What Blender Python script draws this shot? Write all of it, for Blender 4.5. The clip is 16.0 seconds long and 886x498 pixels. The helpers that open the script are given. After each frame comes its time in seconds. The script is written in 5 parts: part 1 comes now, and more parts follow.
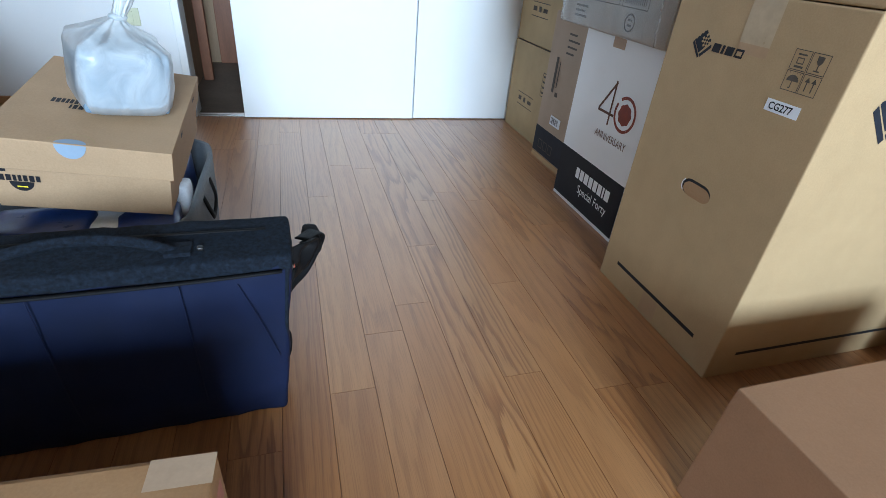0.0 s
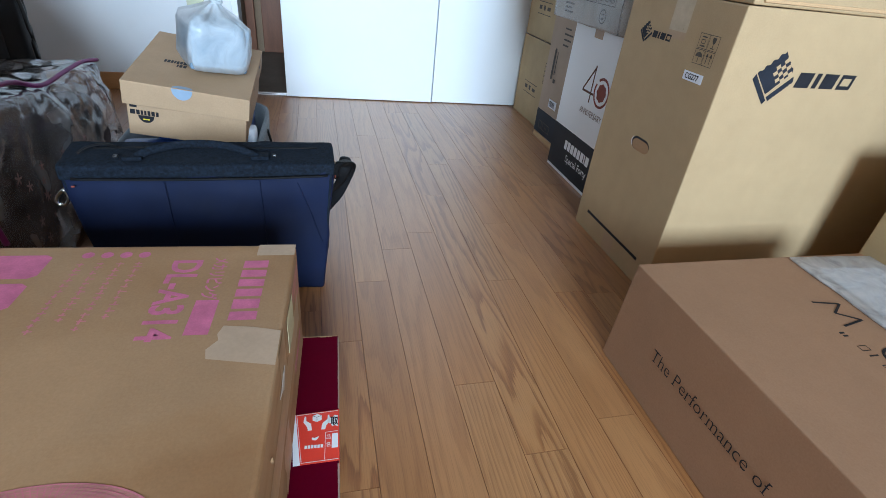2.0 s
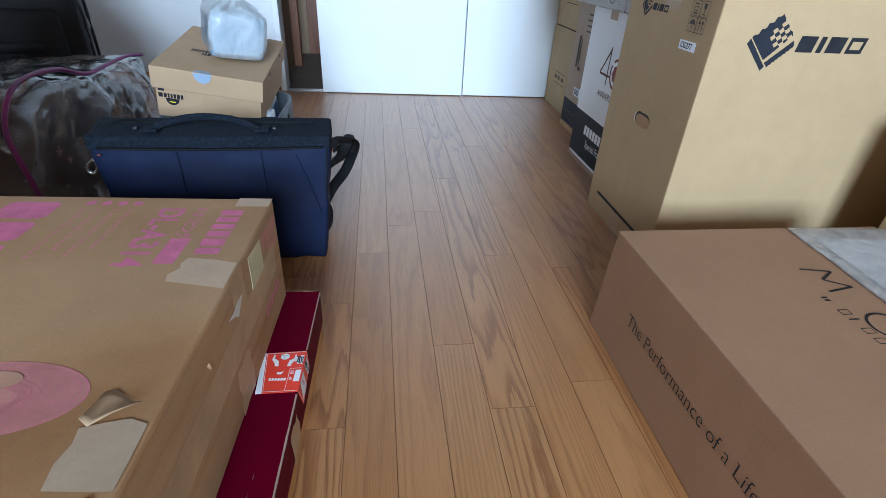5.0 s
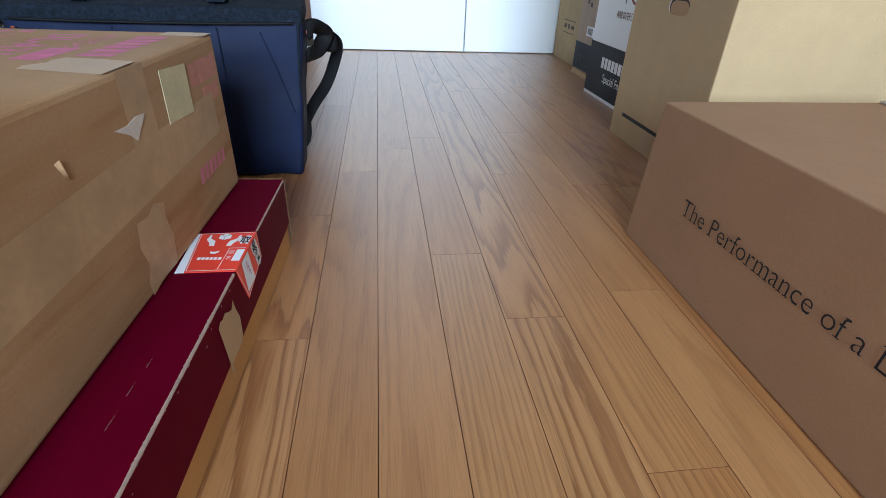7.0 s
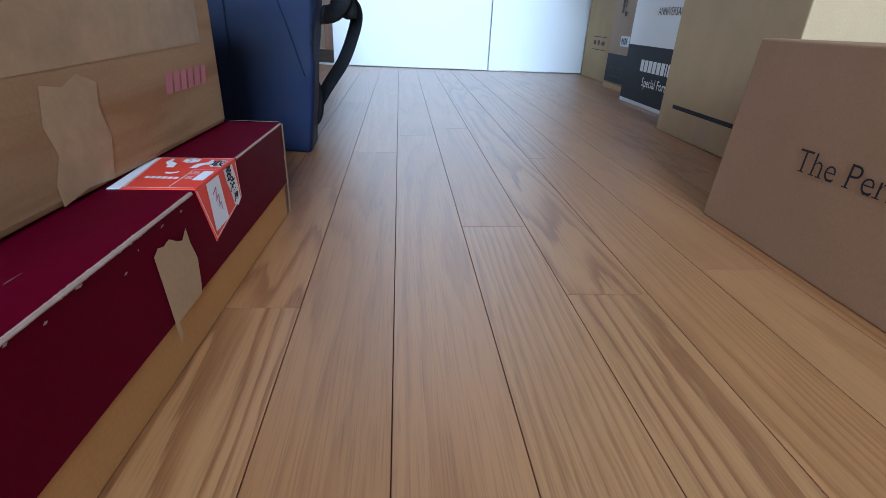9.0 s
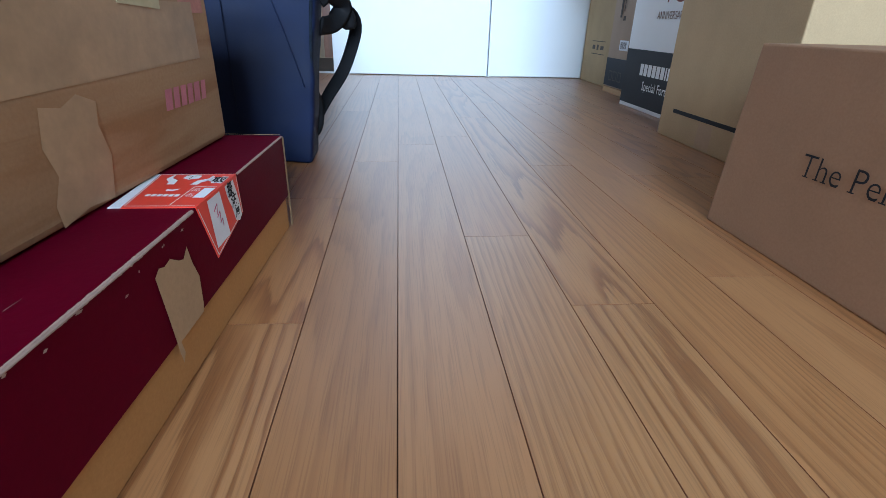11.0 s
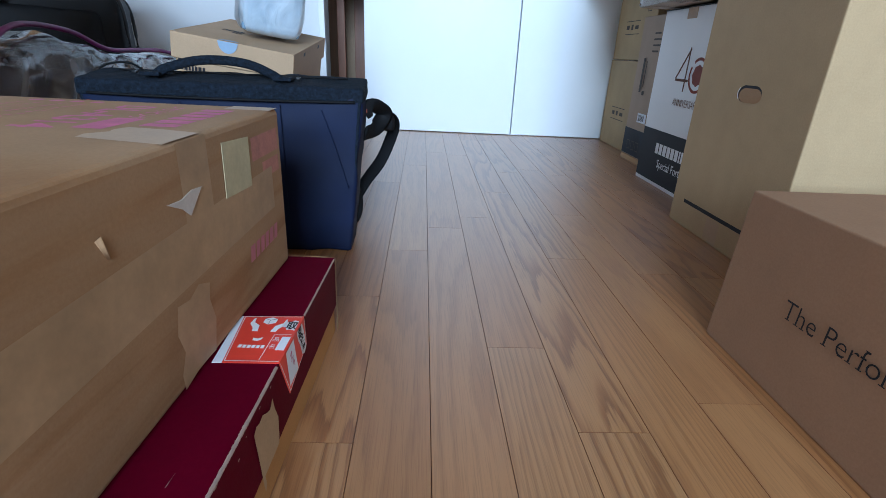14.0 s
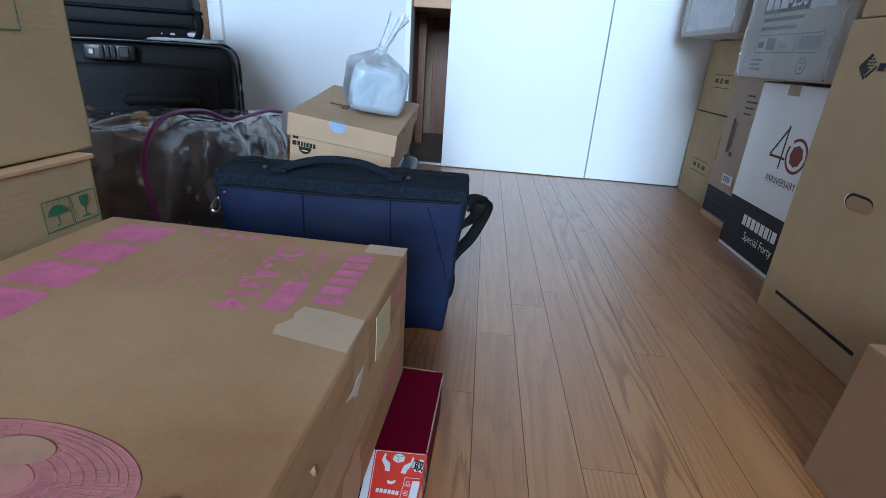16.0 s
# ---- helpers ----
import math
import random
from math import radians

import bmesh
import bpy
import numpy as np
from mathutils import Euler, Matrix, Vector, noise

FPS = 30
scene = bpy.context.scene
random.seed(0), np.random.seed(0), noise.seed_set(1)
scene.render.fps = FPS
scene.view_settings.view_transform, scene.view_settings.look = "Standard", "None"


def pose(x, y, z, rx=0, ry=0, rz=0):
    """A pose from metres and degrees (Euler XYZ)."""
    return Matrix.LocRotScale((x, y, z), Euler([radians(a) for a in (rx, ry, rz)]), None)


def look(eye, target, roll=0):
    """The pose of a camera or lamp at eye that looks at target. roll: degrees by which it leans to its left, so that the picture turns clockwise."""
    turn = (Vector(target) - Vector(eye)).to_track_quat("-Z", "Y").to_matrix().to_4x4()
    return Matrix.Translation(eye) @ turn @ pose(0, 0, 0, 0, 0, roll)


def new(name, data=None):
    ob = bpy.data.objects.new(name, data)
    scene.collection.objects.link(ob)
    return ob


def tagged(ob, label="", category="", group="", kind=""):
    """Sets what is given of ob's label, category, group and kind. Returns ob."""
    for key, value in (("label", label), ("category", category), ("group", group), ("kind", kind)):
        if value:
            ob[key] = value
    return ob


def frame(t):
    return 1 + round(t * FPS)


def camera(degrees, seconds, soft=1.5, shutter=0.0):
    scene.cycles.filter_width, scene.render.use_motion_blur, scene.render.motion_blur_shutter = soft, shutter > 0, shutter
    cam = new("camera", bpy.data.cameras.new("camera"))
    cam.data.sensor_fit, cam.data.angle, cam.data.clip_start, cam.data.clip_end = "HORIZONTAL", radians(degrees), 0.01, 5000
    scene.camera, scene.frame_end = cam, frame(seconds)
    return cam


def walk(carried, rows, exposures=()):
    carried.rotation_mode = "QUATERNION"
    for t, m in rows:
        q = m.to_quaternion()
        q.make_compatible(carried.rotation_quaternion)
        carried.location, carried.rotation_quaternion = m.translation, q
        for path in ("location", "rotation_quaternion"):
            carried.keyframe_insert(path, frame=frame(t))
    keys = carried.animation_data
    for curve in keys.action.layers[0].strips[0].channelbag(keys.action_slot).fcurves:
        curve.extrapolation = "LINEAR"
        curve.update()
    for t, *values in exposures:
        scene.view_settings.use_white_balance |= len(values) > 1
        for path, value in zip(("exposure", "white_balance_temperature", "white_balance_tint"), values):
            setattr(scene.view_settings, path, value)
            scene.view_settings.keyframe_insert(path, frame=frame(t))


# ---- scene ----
cam = camera(84.2, 16.0, 0.8)
PATH = [
    (0, (-0.186, -0.266, 0.674), (0.361, 1.348, -0.372), 5.5),
    (0.5, (-0.182, -0.326, 0.697), (0.345, 1.288, -0.36), 5.4),
    (1, (-0.237, -0.435, 0.723), (0.274, 1.186, -0.333), 5.7),
    (1.5, (-0.238, -0.53, 0.704), (0.259, 1.097, -0.346), 5.9),
    (2, (-0.227, -0.607, 0.689), (0.242, 1.031, -0.357), 6.3),
    (2.5, (-0.226, -0.66, 0.7), (0.199, 0.993, -0.343), 6.4),
    (3, (-0.198, -0.679, 0.688), (0.176, 0.988, -0.351), 6.2),
    (5.5, (-0.077, -0.704, 0.622), (0.151, 0.986, -0.423), 2.5),
    (6, (-0.063, -0.685, 0.533), (0.157, 0.999, -0.524), 2.2),
    (6.5, (-0.064, -0.656, 0.426), (0.166, 1.027, -0.63), 2.3),
    (7, (-0.069, -0.632, 0.387), (0.162, 1.074, -0.631), 2.2),
    (7.5, (-0.068, -0.605, 0.367), (0.151, 1.133, -0.598), 2.5),
    (8, (-0.069, -0.553, 0.246), (0.139, 1.217, -0.661), 2.5),
    (8.5, (-0.075, -0.54, 0.228), (0.114, 1.253, -0.637), 2.4),
    (9, (-0.077, -0.539, 0.228), (0.1, 1.257, -0.632), 2.5),
    (11.5, (-0.078, -0.528, 0.237), (0.091, 1.286, -0.587), 1.4),
    (12, (-0.085, -0.519, 0.264), (0.083, 1.312, -0.524), 1.5),
    (12.5, (-0.084, -0.521, 0.29), (0.081, 1.322, -0.47), 1.5),
    (13, (-0.095, -0.53, 0.329), (0.067, 1.32, -0.414), 1.7),
    (13.5, (-0.094, -0.555, 0.362), (0.045, 1.297, -0.381), 2.1),
    (14, (-0.099, -0.567, 0.372), (-0.001, 1.285, -0.377), 2.7),
    (14.5, (-0.125, -0.578, 0.415), (-0.076, 1.274, -0.338), 3.4),
    (15, (-0.152, -0.585, 0.461), (-0.17, 1.269, -0.289), 3.8),
    (15.5, (-0.172, -0.574, 0.506), (-0.255, 1.279, -0.242), 4.0),
    (16, (-0.187, -0.55, 0.538), (-0.301, 1.302, -0.208), 3.9),
]
EXPOSURES = [(0.0, -0.1, 5950, 10), (1.0, -0.1, 5950, 10), (2.0, -0.22, 5850, 10), (3.0, -0.36, 5700, 10), (5.5, -0.22, 5650, 10), (7.0, -0.14, 5900, 10), (8.5, -0.22, 5300, 10), (9.0, -0.22, 5300, 10), (11.5, -0.2, 5500, 10), (13.0, -0.36, 5450, 10), (16.0, -0.46, 5450, 10)]
walk(cam, [(t, look(eye, target, roll)) for t, eye, target, roll in PATH], EXPOSURES)

# ---- light ----
world = bpy.data.worlds.new("world")
scene.world = world
world.use_nodes = True
wn, wl = world.node_tree.nodes, world.node_tree.links
sky = wn.new("ShaderNodeTexSky")
sky.sky_type, sky.sun_disc, sky.sun_elevation, sky.sun_rotation = "NISHITA", False, radians(48), radians(25)
wl.new(sky.outputs["Color"], wn["Background"].inputs["Color"])
wn["Background"].inputs["Strength"].default_value = 0.12


def area_light(name, m, sx, sy, power, colour):
    data = bpy.data.lights.new(name, "AREA")
    data.shape, data.size, data.size_y, data.energy, data.color = "RECTANGLE", sx, sy, power, colour
    ob = new(name, data)
    ob.matrix_world = m
    return ob


# area lamp standing in for sky light, at an unseen window behind the camera
SOUTH, NORTH, WEST, EAST, CEIL = -1.15, 1.905, -2.0, 1.5, 3.3
FAR_SOUTH = -5.6
WIN_X0, WIN_X1, WIN_Z0, WIN_Z1 = -1.25, 0.95, 1.1, 3.0
area_light("window_daylight", look(((WIN_X0 + WIN_X1) / 2, FAR_SOUTH - 0.02, (WIN_Z0 + WIN_Z1) / 2), ((WIN_X0 + WIN_X1) / 2, 0, 0.9)), WIN_X1 - WIN_X0 - 0.1, WIN_Z1 - WIN_Z0 - 0.1, 815, (0.70, 0.865, 1.0))


# ---- materials ----
def shader(name):
    m = bpy.data.materials.new(name)
    m.use_nodes = True
    nt = m.node_tree
    return m, nt.nodes, nt.links, nt.nodes["Principled BSDF"]


def put(nodes, kind, **values):
    n = nodes.new(kind)
    for k, v in values.items():
        n.inputs[k.replace("_", " ")].default_value = v
    return n


def ramp(nodes, stops):
    n = nodes.new("ShaderNodeValToRGB")
    e = n.color_ramp.elements
    while len(e) < len(stops):
        e.new(0.5)
    for el, (p, c) in zip(e, stops):
        el.position, el.color = p, (*c, 1)
    return n


def mixed(nodes, links, kind, fac, a, b):
    n = nodes.new("ShaderNodeMix")
    n.data_type, n.blend_type = "RGBA", kind
    for i, v in ((0, fac), (6, a), (7, b)):
        if isinstance(v, (int, float)):
            n.inputs[i].default_value = v
        elif isinstance(v, tuple):
            n.inputs[i].default_value = (*v, 1)
        else:
            links.new(v, n.inputs[i])
    return n.outputs[2]


def coords(nodes, links, scale=(1, 1, 1)):
    tc = nodes.new("ShaderNodeTexCoord")
    mp = nodes.new("ShaderNodeMapping")
    mp.inputs["Scale"].default_value = scale
    links.new(tc.outputs["Object"], mp.inputs["Vector"])
    return mp.outputs["Vector"]


def surface(name, colour, rough=0.6, vary=0.12, coarse=6.0, fine=180.0, bump=0.15, depth=0.001, stretch=(1, 1, 1), metal=0.0, coat=0.0, sheen=0.0, spec=0.5):
    """A plain surface with stains at a coarse scale and grain at a fine one."""
    m, n, l, p = shader(name)
    v = coords(n, l, stretch)
    a = put(n, "ShaderNodeTexNoise", Scale=coarse, Detail=5.0, Roughness=0.6)
    b = put(n, "ShaderNodeTexNoise", Scale=fine, Detail=3.0, Roughness=0.7)
    l.new(v, a.inputs["Vector"]), l.new(v, b.inputs["Vector"])
    dark = tuple(c * (1 - vary) for c in colour)
    light = tuple(min(1, c * (1 + vary)) for c in colour)
    r = ramp(n, ((0.3, dark), (0.7, light)))
    l.new(a.outputs["Fac"], r.inputs["Fac"])
    g = ramp(n, ((0.25, (1 - vary,) * 3), (0.75, (1, 1, 1))))
    l.new(b.outputs["Fac"], g.inputs["Fac"])
    l.new(mixed(n, l, "MULTIPLY", 1.0, r.outputs["Color"], g.outputs["Color"]), p.inputs["Base Color"])
    rr = n.new("ShaderNodeMapRange")
    rr.inputs["To Min"].default_value, rr.inputs["To Max"].default_value = max(0, rough - 0.1), min(1, rough + 0.1)
    l.new(a.outputs["Fac"], rr.inputs["Value"]), l.new(rr.outputs["Result"], p.inputs["Roughness"])
    if bump:
        bp = put(n, "ShaderNodeBump", Strength=bump, Distance=depth)
        l.new(b.outputs["Fac"], bp.inputs["Height"]), l.new(bp.outputs["Normal"], p.inputs["Normal"])
    p.inputs["Metallic"].default_value, p.inputs["Coat Weight"].default_value = metal, coat
    p.inputs["Sheen Weight"].default_value, p.inputs["Specular IOR Level"].default_value = sheen, spec
    return m


def cardboard(name, colour, rough=0.72, flute=0.25, axis="Z", vary=0.1, streaks=0.0):
    """Kraft board: blotches, paper fibres and the faint ribs of the flutes below the liner."""
    m, n, l, p = shader(name)
    v = coords(n, l)
    a = put(n, "ShaderNodeTexNoise", Scale=4.0, Detail=6.0, Roughness=0.55)
    b = put(n, "ShaderNodeTexNoise", Scale=350.0, Detail=2.0, Roughness=0.7)
    c = put(n, "ShaderNodeTexNoise", Scale=22.0, Detail=4.0, Roughness=0.65)
    fib = coords(n, l, (300, 300, 25))
    d = put(n, "ShaderNodeTexNoise", Scale=1.0, Detail=2.0)
    for q in (a, b, c):
        l.new(v, q.inputs["Vector"])
    l.new(fib, d.inputs["Vector"])
    r = ramp(n, ((0.32, tuple(k * (1 - vary) for k in colour)), (0.68, tuple(min(1, k * (1 + vary)) for k in colour))))
    l.new(a.outputs["Fac"], r.inputs["Fac"])
    g = ramp(n, ((0.3, (0.9, 0.89, 0.87)), (0.7, (1, 1, 1))))
    l.new(b.outputs["Fac"], g.inputs["Fac"])
    g2 = ramp(n, ((0.3, (0.93, 0.92, 0.91)), (0.62, (1, 1, 1))))
    l.new(c.outputs["Fac"], g2.inputs["Fac"])
    col = mixed(n, l, "MULTIPLY", 1.0, r.outputs["Color"], g.outputs["Color"])
    col = mixed(n, l, "MULTIPLY", 0.8, col, g2.outputs["Color"])
    if streaks:
        # drawn-out oily stains and pale rubbed tape streaks; they also paint shade on the sides
        s1 = put(n, "ShaderNodeTexNoise", Scale=1.0, Detail=5.0, Roughness=0.55, Distortion=0.6)
        l.new(coords(n, l, (1.2, 2.2, 26)), s1.inputs["Vector"])
        sr = ramp(n, ((0.36, (0.70, 0.52, 0.34)), (0.47, (0.93, 0.86, 0.76)), (0.56, (1, 1, 1)), (0.66, (1.0, 1.0, 1.0))))
        l.new(s1.outputs["Fac"], sr.inputs["Fac"])
        col = mixed(n, l, "MULTIPLY", streaks, col, sr.outputs["Color"])
    l.new(col, p.inputs["Base Color"])
    w = n.new("ShaderNodeTexWave")
    w.bands_direction = axis
    w.inputs["Scale"].default_value, w.inputs["Distortion"].default_value, w.inputs["Detail"].default_value = 42.0, 0.6, 1.0
    l.new(v, w.inputs["Vector"])
    b1 = put(n, "ShaderNodeBump", Strength=flute, Distance=0.0003)
    l.new(w.outputs["Fac"], b1.inputs["Height"])
    b2 = put(n, "ShaderNodeBump", Strength=0.2, Distance=0.0003)
    l.new(d.outputs["Fac"], b2.inputs["Height"]), l.new(b1.outputs["Normal"], b2.inputs["Normal"])
    b3 = put(n, "ShaderNodeBump", Strength=0.35, Distance=0.0009)
    l.new(c.outputs["Fac"], b3.inputs["Height"]), l.new(b2.outputs["Normal"], b3.inputs["Normal"])
    l.new(b3.outputs["Normal"], p.inputs["Normal"])
    p.inputs["Roughness"].default_value = rough
    p.inputs["Specular IOR Level"].default_value = 0.35
    return m


def oak(name, gain, rings, across_lines, contrast):
    """Lacquered oak strips: each strip has its own tone, grain and flame figure."""
    m, n, l, p = shader(name)
    tc = n.new("ShaderNodeTexCoord")
    info = n.new("ShaderNodeObjectInfo")
    off = n.new("ShaderNodeVectorMath")
    off.operation = "MULTIPLY"
    off.inputs[1].default_value = (7.3, 91.0, 13.7)
    comb = n.new("ShaderNodeCombineXYZ")
    for i in range(3):
        l.new(info.outputs["Random"], comb.inputs[i])
    l.new(comb.outputs[0], off.inputs[0])
    add = n.new("ShaderNodeVectorMath")
    l.new(tc.outputs["Object"], add.inputs[0]), l.new(off.outputs[0], add.inputs[1])

    def mapped(sx, sy, sz):
        q = n.new("ShaderNodeMapping")
        q.inputs["Scale"].default_value = (sx, sy, sz)
        l.new(add.outputs[0], q.inputs["Vector"])
        return q.outputs["Vector"]

    # growth rings: contour lines of a drawn-out field, straight on some strips, flamed on others
    def madd(a, b, c):
        q = n.new("ShaderNodeMath")
        q.operation = "MULTIPLY_ADD"
        for i, val in enumerate((a, b, c)):
            if isinstance(val, (int, float)):
                q.inputs[i].default_value = val
            else:
                l.new(val, q.inputs[i])
        return q.outputs[0]

    field = put(n, "ShaderNodeTexNoise", Scale=1.0, Detail=1.0, Roughness=0.35)
    l.new(mapped(8.5, 0.62, 1), field.inputs["Vector"])
    wob = put(n, "ShaderNodeTexNoise", Scale=1.0, Detail=3.0, Roughness=0.55)
    l.new(mapped(55, 5, 1), wob.inputs["Vector"])
    fuzz = put(n, "ShaderNodeTexNoise", Scale=1.0, Detail=2.0, Roughness=0.6)
    l.new(mapped(420, 9, 1), fuzz.inputs["Vector"])
    across = n.new("ShaderNodeSeparateXYZ")
    l.new(tc.outputs["Object"], across.inputs[0])
    val = madd(field.outputs["Fac"], rings, madd(across.outputs["X"], across_lines, madd(wob.outputs["Fac"], 1.5, madd(fuzz.outputs["Fac"], 0.42, 0.0))))
    fr_ = n.new("ShaderNodeMath")
    fr_.operation = "FRACT"
    l.new(val, fr_.inputs[0])
    band = ramp(n, ((0.0, (0.58, 0.46, 0.35)), (0.16, (0.72, 0.61, 0.50)), (0.40, (0.96, 0.95, 0.93)), (0.66, (1, 1, 1)), (0.88, (0.97, 0.96, 0.94)), (1.0, (0.54, 0.43, 0.32))))
    l.new(fr_.outputs[0], band.inputs["Fac"])
    pores = put(n, "ShaderNodeTexNoise", Scale=1.0, Detail=2.0, Roughness=0.7)
    l.new(mapped(760, 12, 1), pores.inputs["Vector"])
    pr = ramp(n, ((0.36, (0.50, 0.41, 0.33)), (0.50, (0.97, 0.96, 0.95)), (0.62, (1, 1, 1))))
    l.new(pores.outputs["Fac"], pr.inputs["Fac"])
    tone = ramp(n, ((0.0, (0.38, 0.188, 0.078)), (0.2, (0.415, 0.217, 0.097)), (0.42, (0.405, 0.216, 0.107)), (0.62, (0.44, 0.238, 0.11)), (0.8, (0.405, 0.23, 0.118)), (1.0, (0.345, 0.163, 0.063))))
    l.new(info.outputs["Random"], tone.inputs["Fac"])
    cloud = put(n, "ShaderNodeTexNoise", Scale=1.0, Detail=3.0)
    l.new(mapped(14, 3, 1), cloud.inputs["Vector"])
    cr = ramp(n, ((0.3, (0.88, 0.86, 0.83)), (0.7, (1, 1, 1))))
    l.new(cloud.outputs["Fac"], cr.inputs["Fac"])
    c = mixed(n, l, "MULTIPLY", contrast, tone.outputs["Color"], band.outputs["Color"])
    c = mixed(n, l, "MULTIPLY", 0.42, c, pr.outputs["Color"])
    c = mixed(n, l, "MULTIPLY", 0.9, c, cr.outputs["Color"])
    c = mixed(n, l, "MULTIPLY", 1.0, c, gain)
    l.new(c, p.inputs["Base Color"])
    bp = put(n, "ShaderNodeBump", Strength=0.03, Distance=0.0002)
    l.new(pores.outputs["Fac"], bp.inputs["Height"]), l.new(bp.outputs["Normal"], p.inputs["Normal"])
    haze = put(n, "ShaderNodeTexNoise", Scale=5.0, Detail=5.0)
    l.new(tc.outputs["Object"], haze.inputs["Vector"])
    rr = n.new("ShaderNodeMapRange")
    rr.inputs["To Min"].default_value, rr.inputs["To Max"].default_value = 0.36, 0.48
    l.new(haze.outputs["Fac"], rr.inputs["Value"]), l.new(rr.outputs["Result"], p.inputs["Roughness"])
    p.inputs["Specular IOR Level"].default_value = 0.9
    p.inputs["Coat Weight"].default_value, p.inputs["Coat Roughness"].default_value = 1.0, 0.40
    return m


def film(name, colour, clear, rough=0.12, wrinkle=0.5, scale=18.0, depth=0.004, gloss=1.0, detail=4.0):
    """Thin plastic film, part clear, part milky."""
    m, n, l, p = shader(name)
    v = coords(n, l)
    a = put(n, "ShaderNodeTexNoise", Scale=scale, Detail=detail, Roughness=0.5, Distortion=0.25 * detail)
    l.new(v, a.inputs["Vector"])
    bp = put(n, "ShaderNodeBump", Strength=wrinkle, Distance=depth)
    l.new(a.outputs["Fac"], bp.inputs["Height"])
    p.inputs["Base Color"].default_value = (*colour, 1)
    p.inputs["Roughness"].default_value = rough
    p.inputs["Subsurface Weight"].default_value = 0.0
    l.new(bp.outputs["Normal"], p.inputs["Normal"])
    tr = n.new("ShaderNodeBsdfTransparent")
    tl = n.new("ShaderNodeBsdfTranslucent")
    tl.inputs["Color"].default_value = (*colour, 1)
    half = n.new("ShaderNodeMixShader")
    half.inputs[0].default_value = 0.45
    l.new(p.outputs[0], half.inputs[1]), l.new(tl.outputs[0], half.inputs[2])
    mx = n.new("ShaderNodeMixShader")
    rg = n.new("ShaderNodeMapRange")
    rg.inputs["From Min"].default_value, rg.inputs["From Max"].default_value = 0.3, 0.7
    rg.inputs["To Min"].default_value, rg.inputs["To Max"].default_value = min(1, clear + 0.2), max(0, clear - 0.2)
    l.new(a.outputs["Fac"], rg.inputs["Value"]), l.new(rg.outputs["Result"], mx.inputs[0])
    l.new(half.outputs[0], mx.inputs[1]), l.new(tr.outputs[0], mx.inputs[2])
    gl = n.new("ShaderNodeBsdfGlossy")
    gl.inputs["Roughness"].default_value = rough
    l.new(bp.outputs["Normal"], gl.inputs["Normal"])
    fz = n.new("ShaderNodeFresnel")
    fz.inputs["IOR"].default_value = 1.45
    l.new(bp.outputs["Normal"], fz.inputs["Normal"])
    top = n.new("ShaderNodeMixShader")
    gs = n.new("ShaderNodeMath")
    gs.operation = "MULTIPLY"
    gs.inputs[1].default_value = gloss
    l.new(fz.outputs[0], gs.inputs[0])
    l.new(gs.outputs[0], top.inputs[0]), l.new(mx.outputs[0], top.inputs[1]), l.new(gl.outputs[0], top.inputs[2])
    l.new(top.outputs[0], n["Material Output"].inputs["Surface"])
    return m


WARMTH = (1.08, 0.965, 0.73)
OAK = oak("quiet_oak_strip", WARMTH, 13.0, 26.0, 0.42)
OAK_STRAIGHT = oak("straight_grained_oak_strip", WARMTH, 15.0, 118.0, 0.62)
OAK_FLAME = oak("flamed_oak_strip", WARMTH, 19.0, 6.0, 1.0)
OAK_RED = oak("reddish_oak_strip", (1.04, 0.86, 0.58), 21.0, 9.0, 0.9)
# outer strips: orange tone, in part painted for the missing sky reflection
OAK_WARM_LESS_SKY = oak("orange_oak_strip_less_sky", (0.96, 0.81, 0.60), 12.0, 40.0, 0.7)
KRAFT_EIZO = cardboard("smooth_kraft_board", (0.45, 0.315, 0.17), flute=0.12, vary=0.05)
KRAFT_FAN = cardboard("worn_kraft_board", (0.385, 0.232, 0.120), axis="Y", flute=0.04, vary=0.13, streaks=0.75)
KRAFT_MOON = cardboard("pinkish_kraft_board", (0.345, 0.193, 0.108), flute=0.12, vary=0.05)
KRAFT_SHOE = cardboard("shoe_box_board", (0.44, 0.295, 0.175), flute=0.0, vary=0.05)
KRAFT_OLD = cardboard("tan_kraft_board", (0.43, 0.315, 0.168))
KRAFT_GREY = cardboard("greyish_board", (0.40, 0.30, 0.22), vary=0.06)
KRAFT_TRAY = cardboard("orange_kraft_board", (0.47, 0.225, 0.068), flute=0.05)
KRAFT_RAW = cardboard("raw_board_edge", (0.54, 0.345, 0.18), flute=0.06)
KRAFT_BARE = cardboard("bare_torn_board", (0.44, 0.285, 0.155), flute=0.03)
KRAFT_PALE = cardboard("pale_grey_board", (0.56, 0.50, 0.43), vary=0.05)
WHITE_BOARD = surface("white_coated_board", (0.80, 0.80, 0.80), 0.42, 0.02, 5, 250, 0.05)
# print, and the painted shade inside the hand hole and lid slots
BLACK_INK_AND_SHADE = surface("black_ink_and_shade", (0.022, 0.022, 0.026), 0.55, 0.2, 30, 300, 0.05, spec=0.15)
NAVY_INK = surface("dark_blue_ink", (0.022, 0.025, 0.034), 0.55, 0.2, 30, 300, 0.05, spec=0.15)
GREY_INK = surface("grey_ink", (0.10, 0.085, 0.07), 0.6, 0.2, 30, 300, 0.05, spec=0.15)
BROWN_INK = surface("brown_ink", (0.13, 0.055, 0.03), 0.55, 0.15, 30, 300, 0.05, spec=0.15)
RUST_INK = surface("rust_ink", (0.24, 0.055, 0.035), 0.55, 0.15, 30, 300, 0.05, spec=0.15)
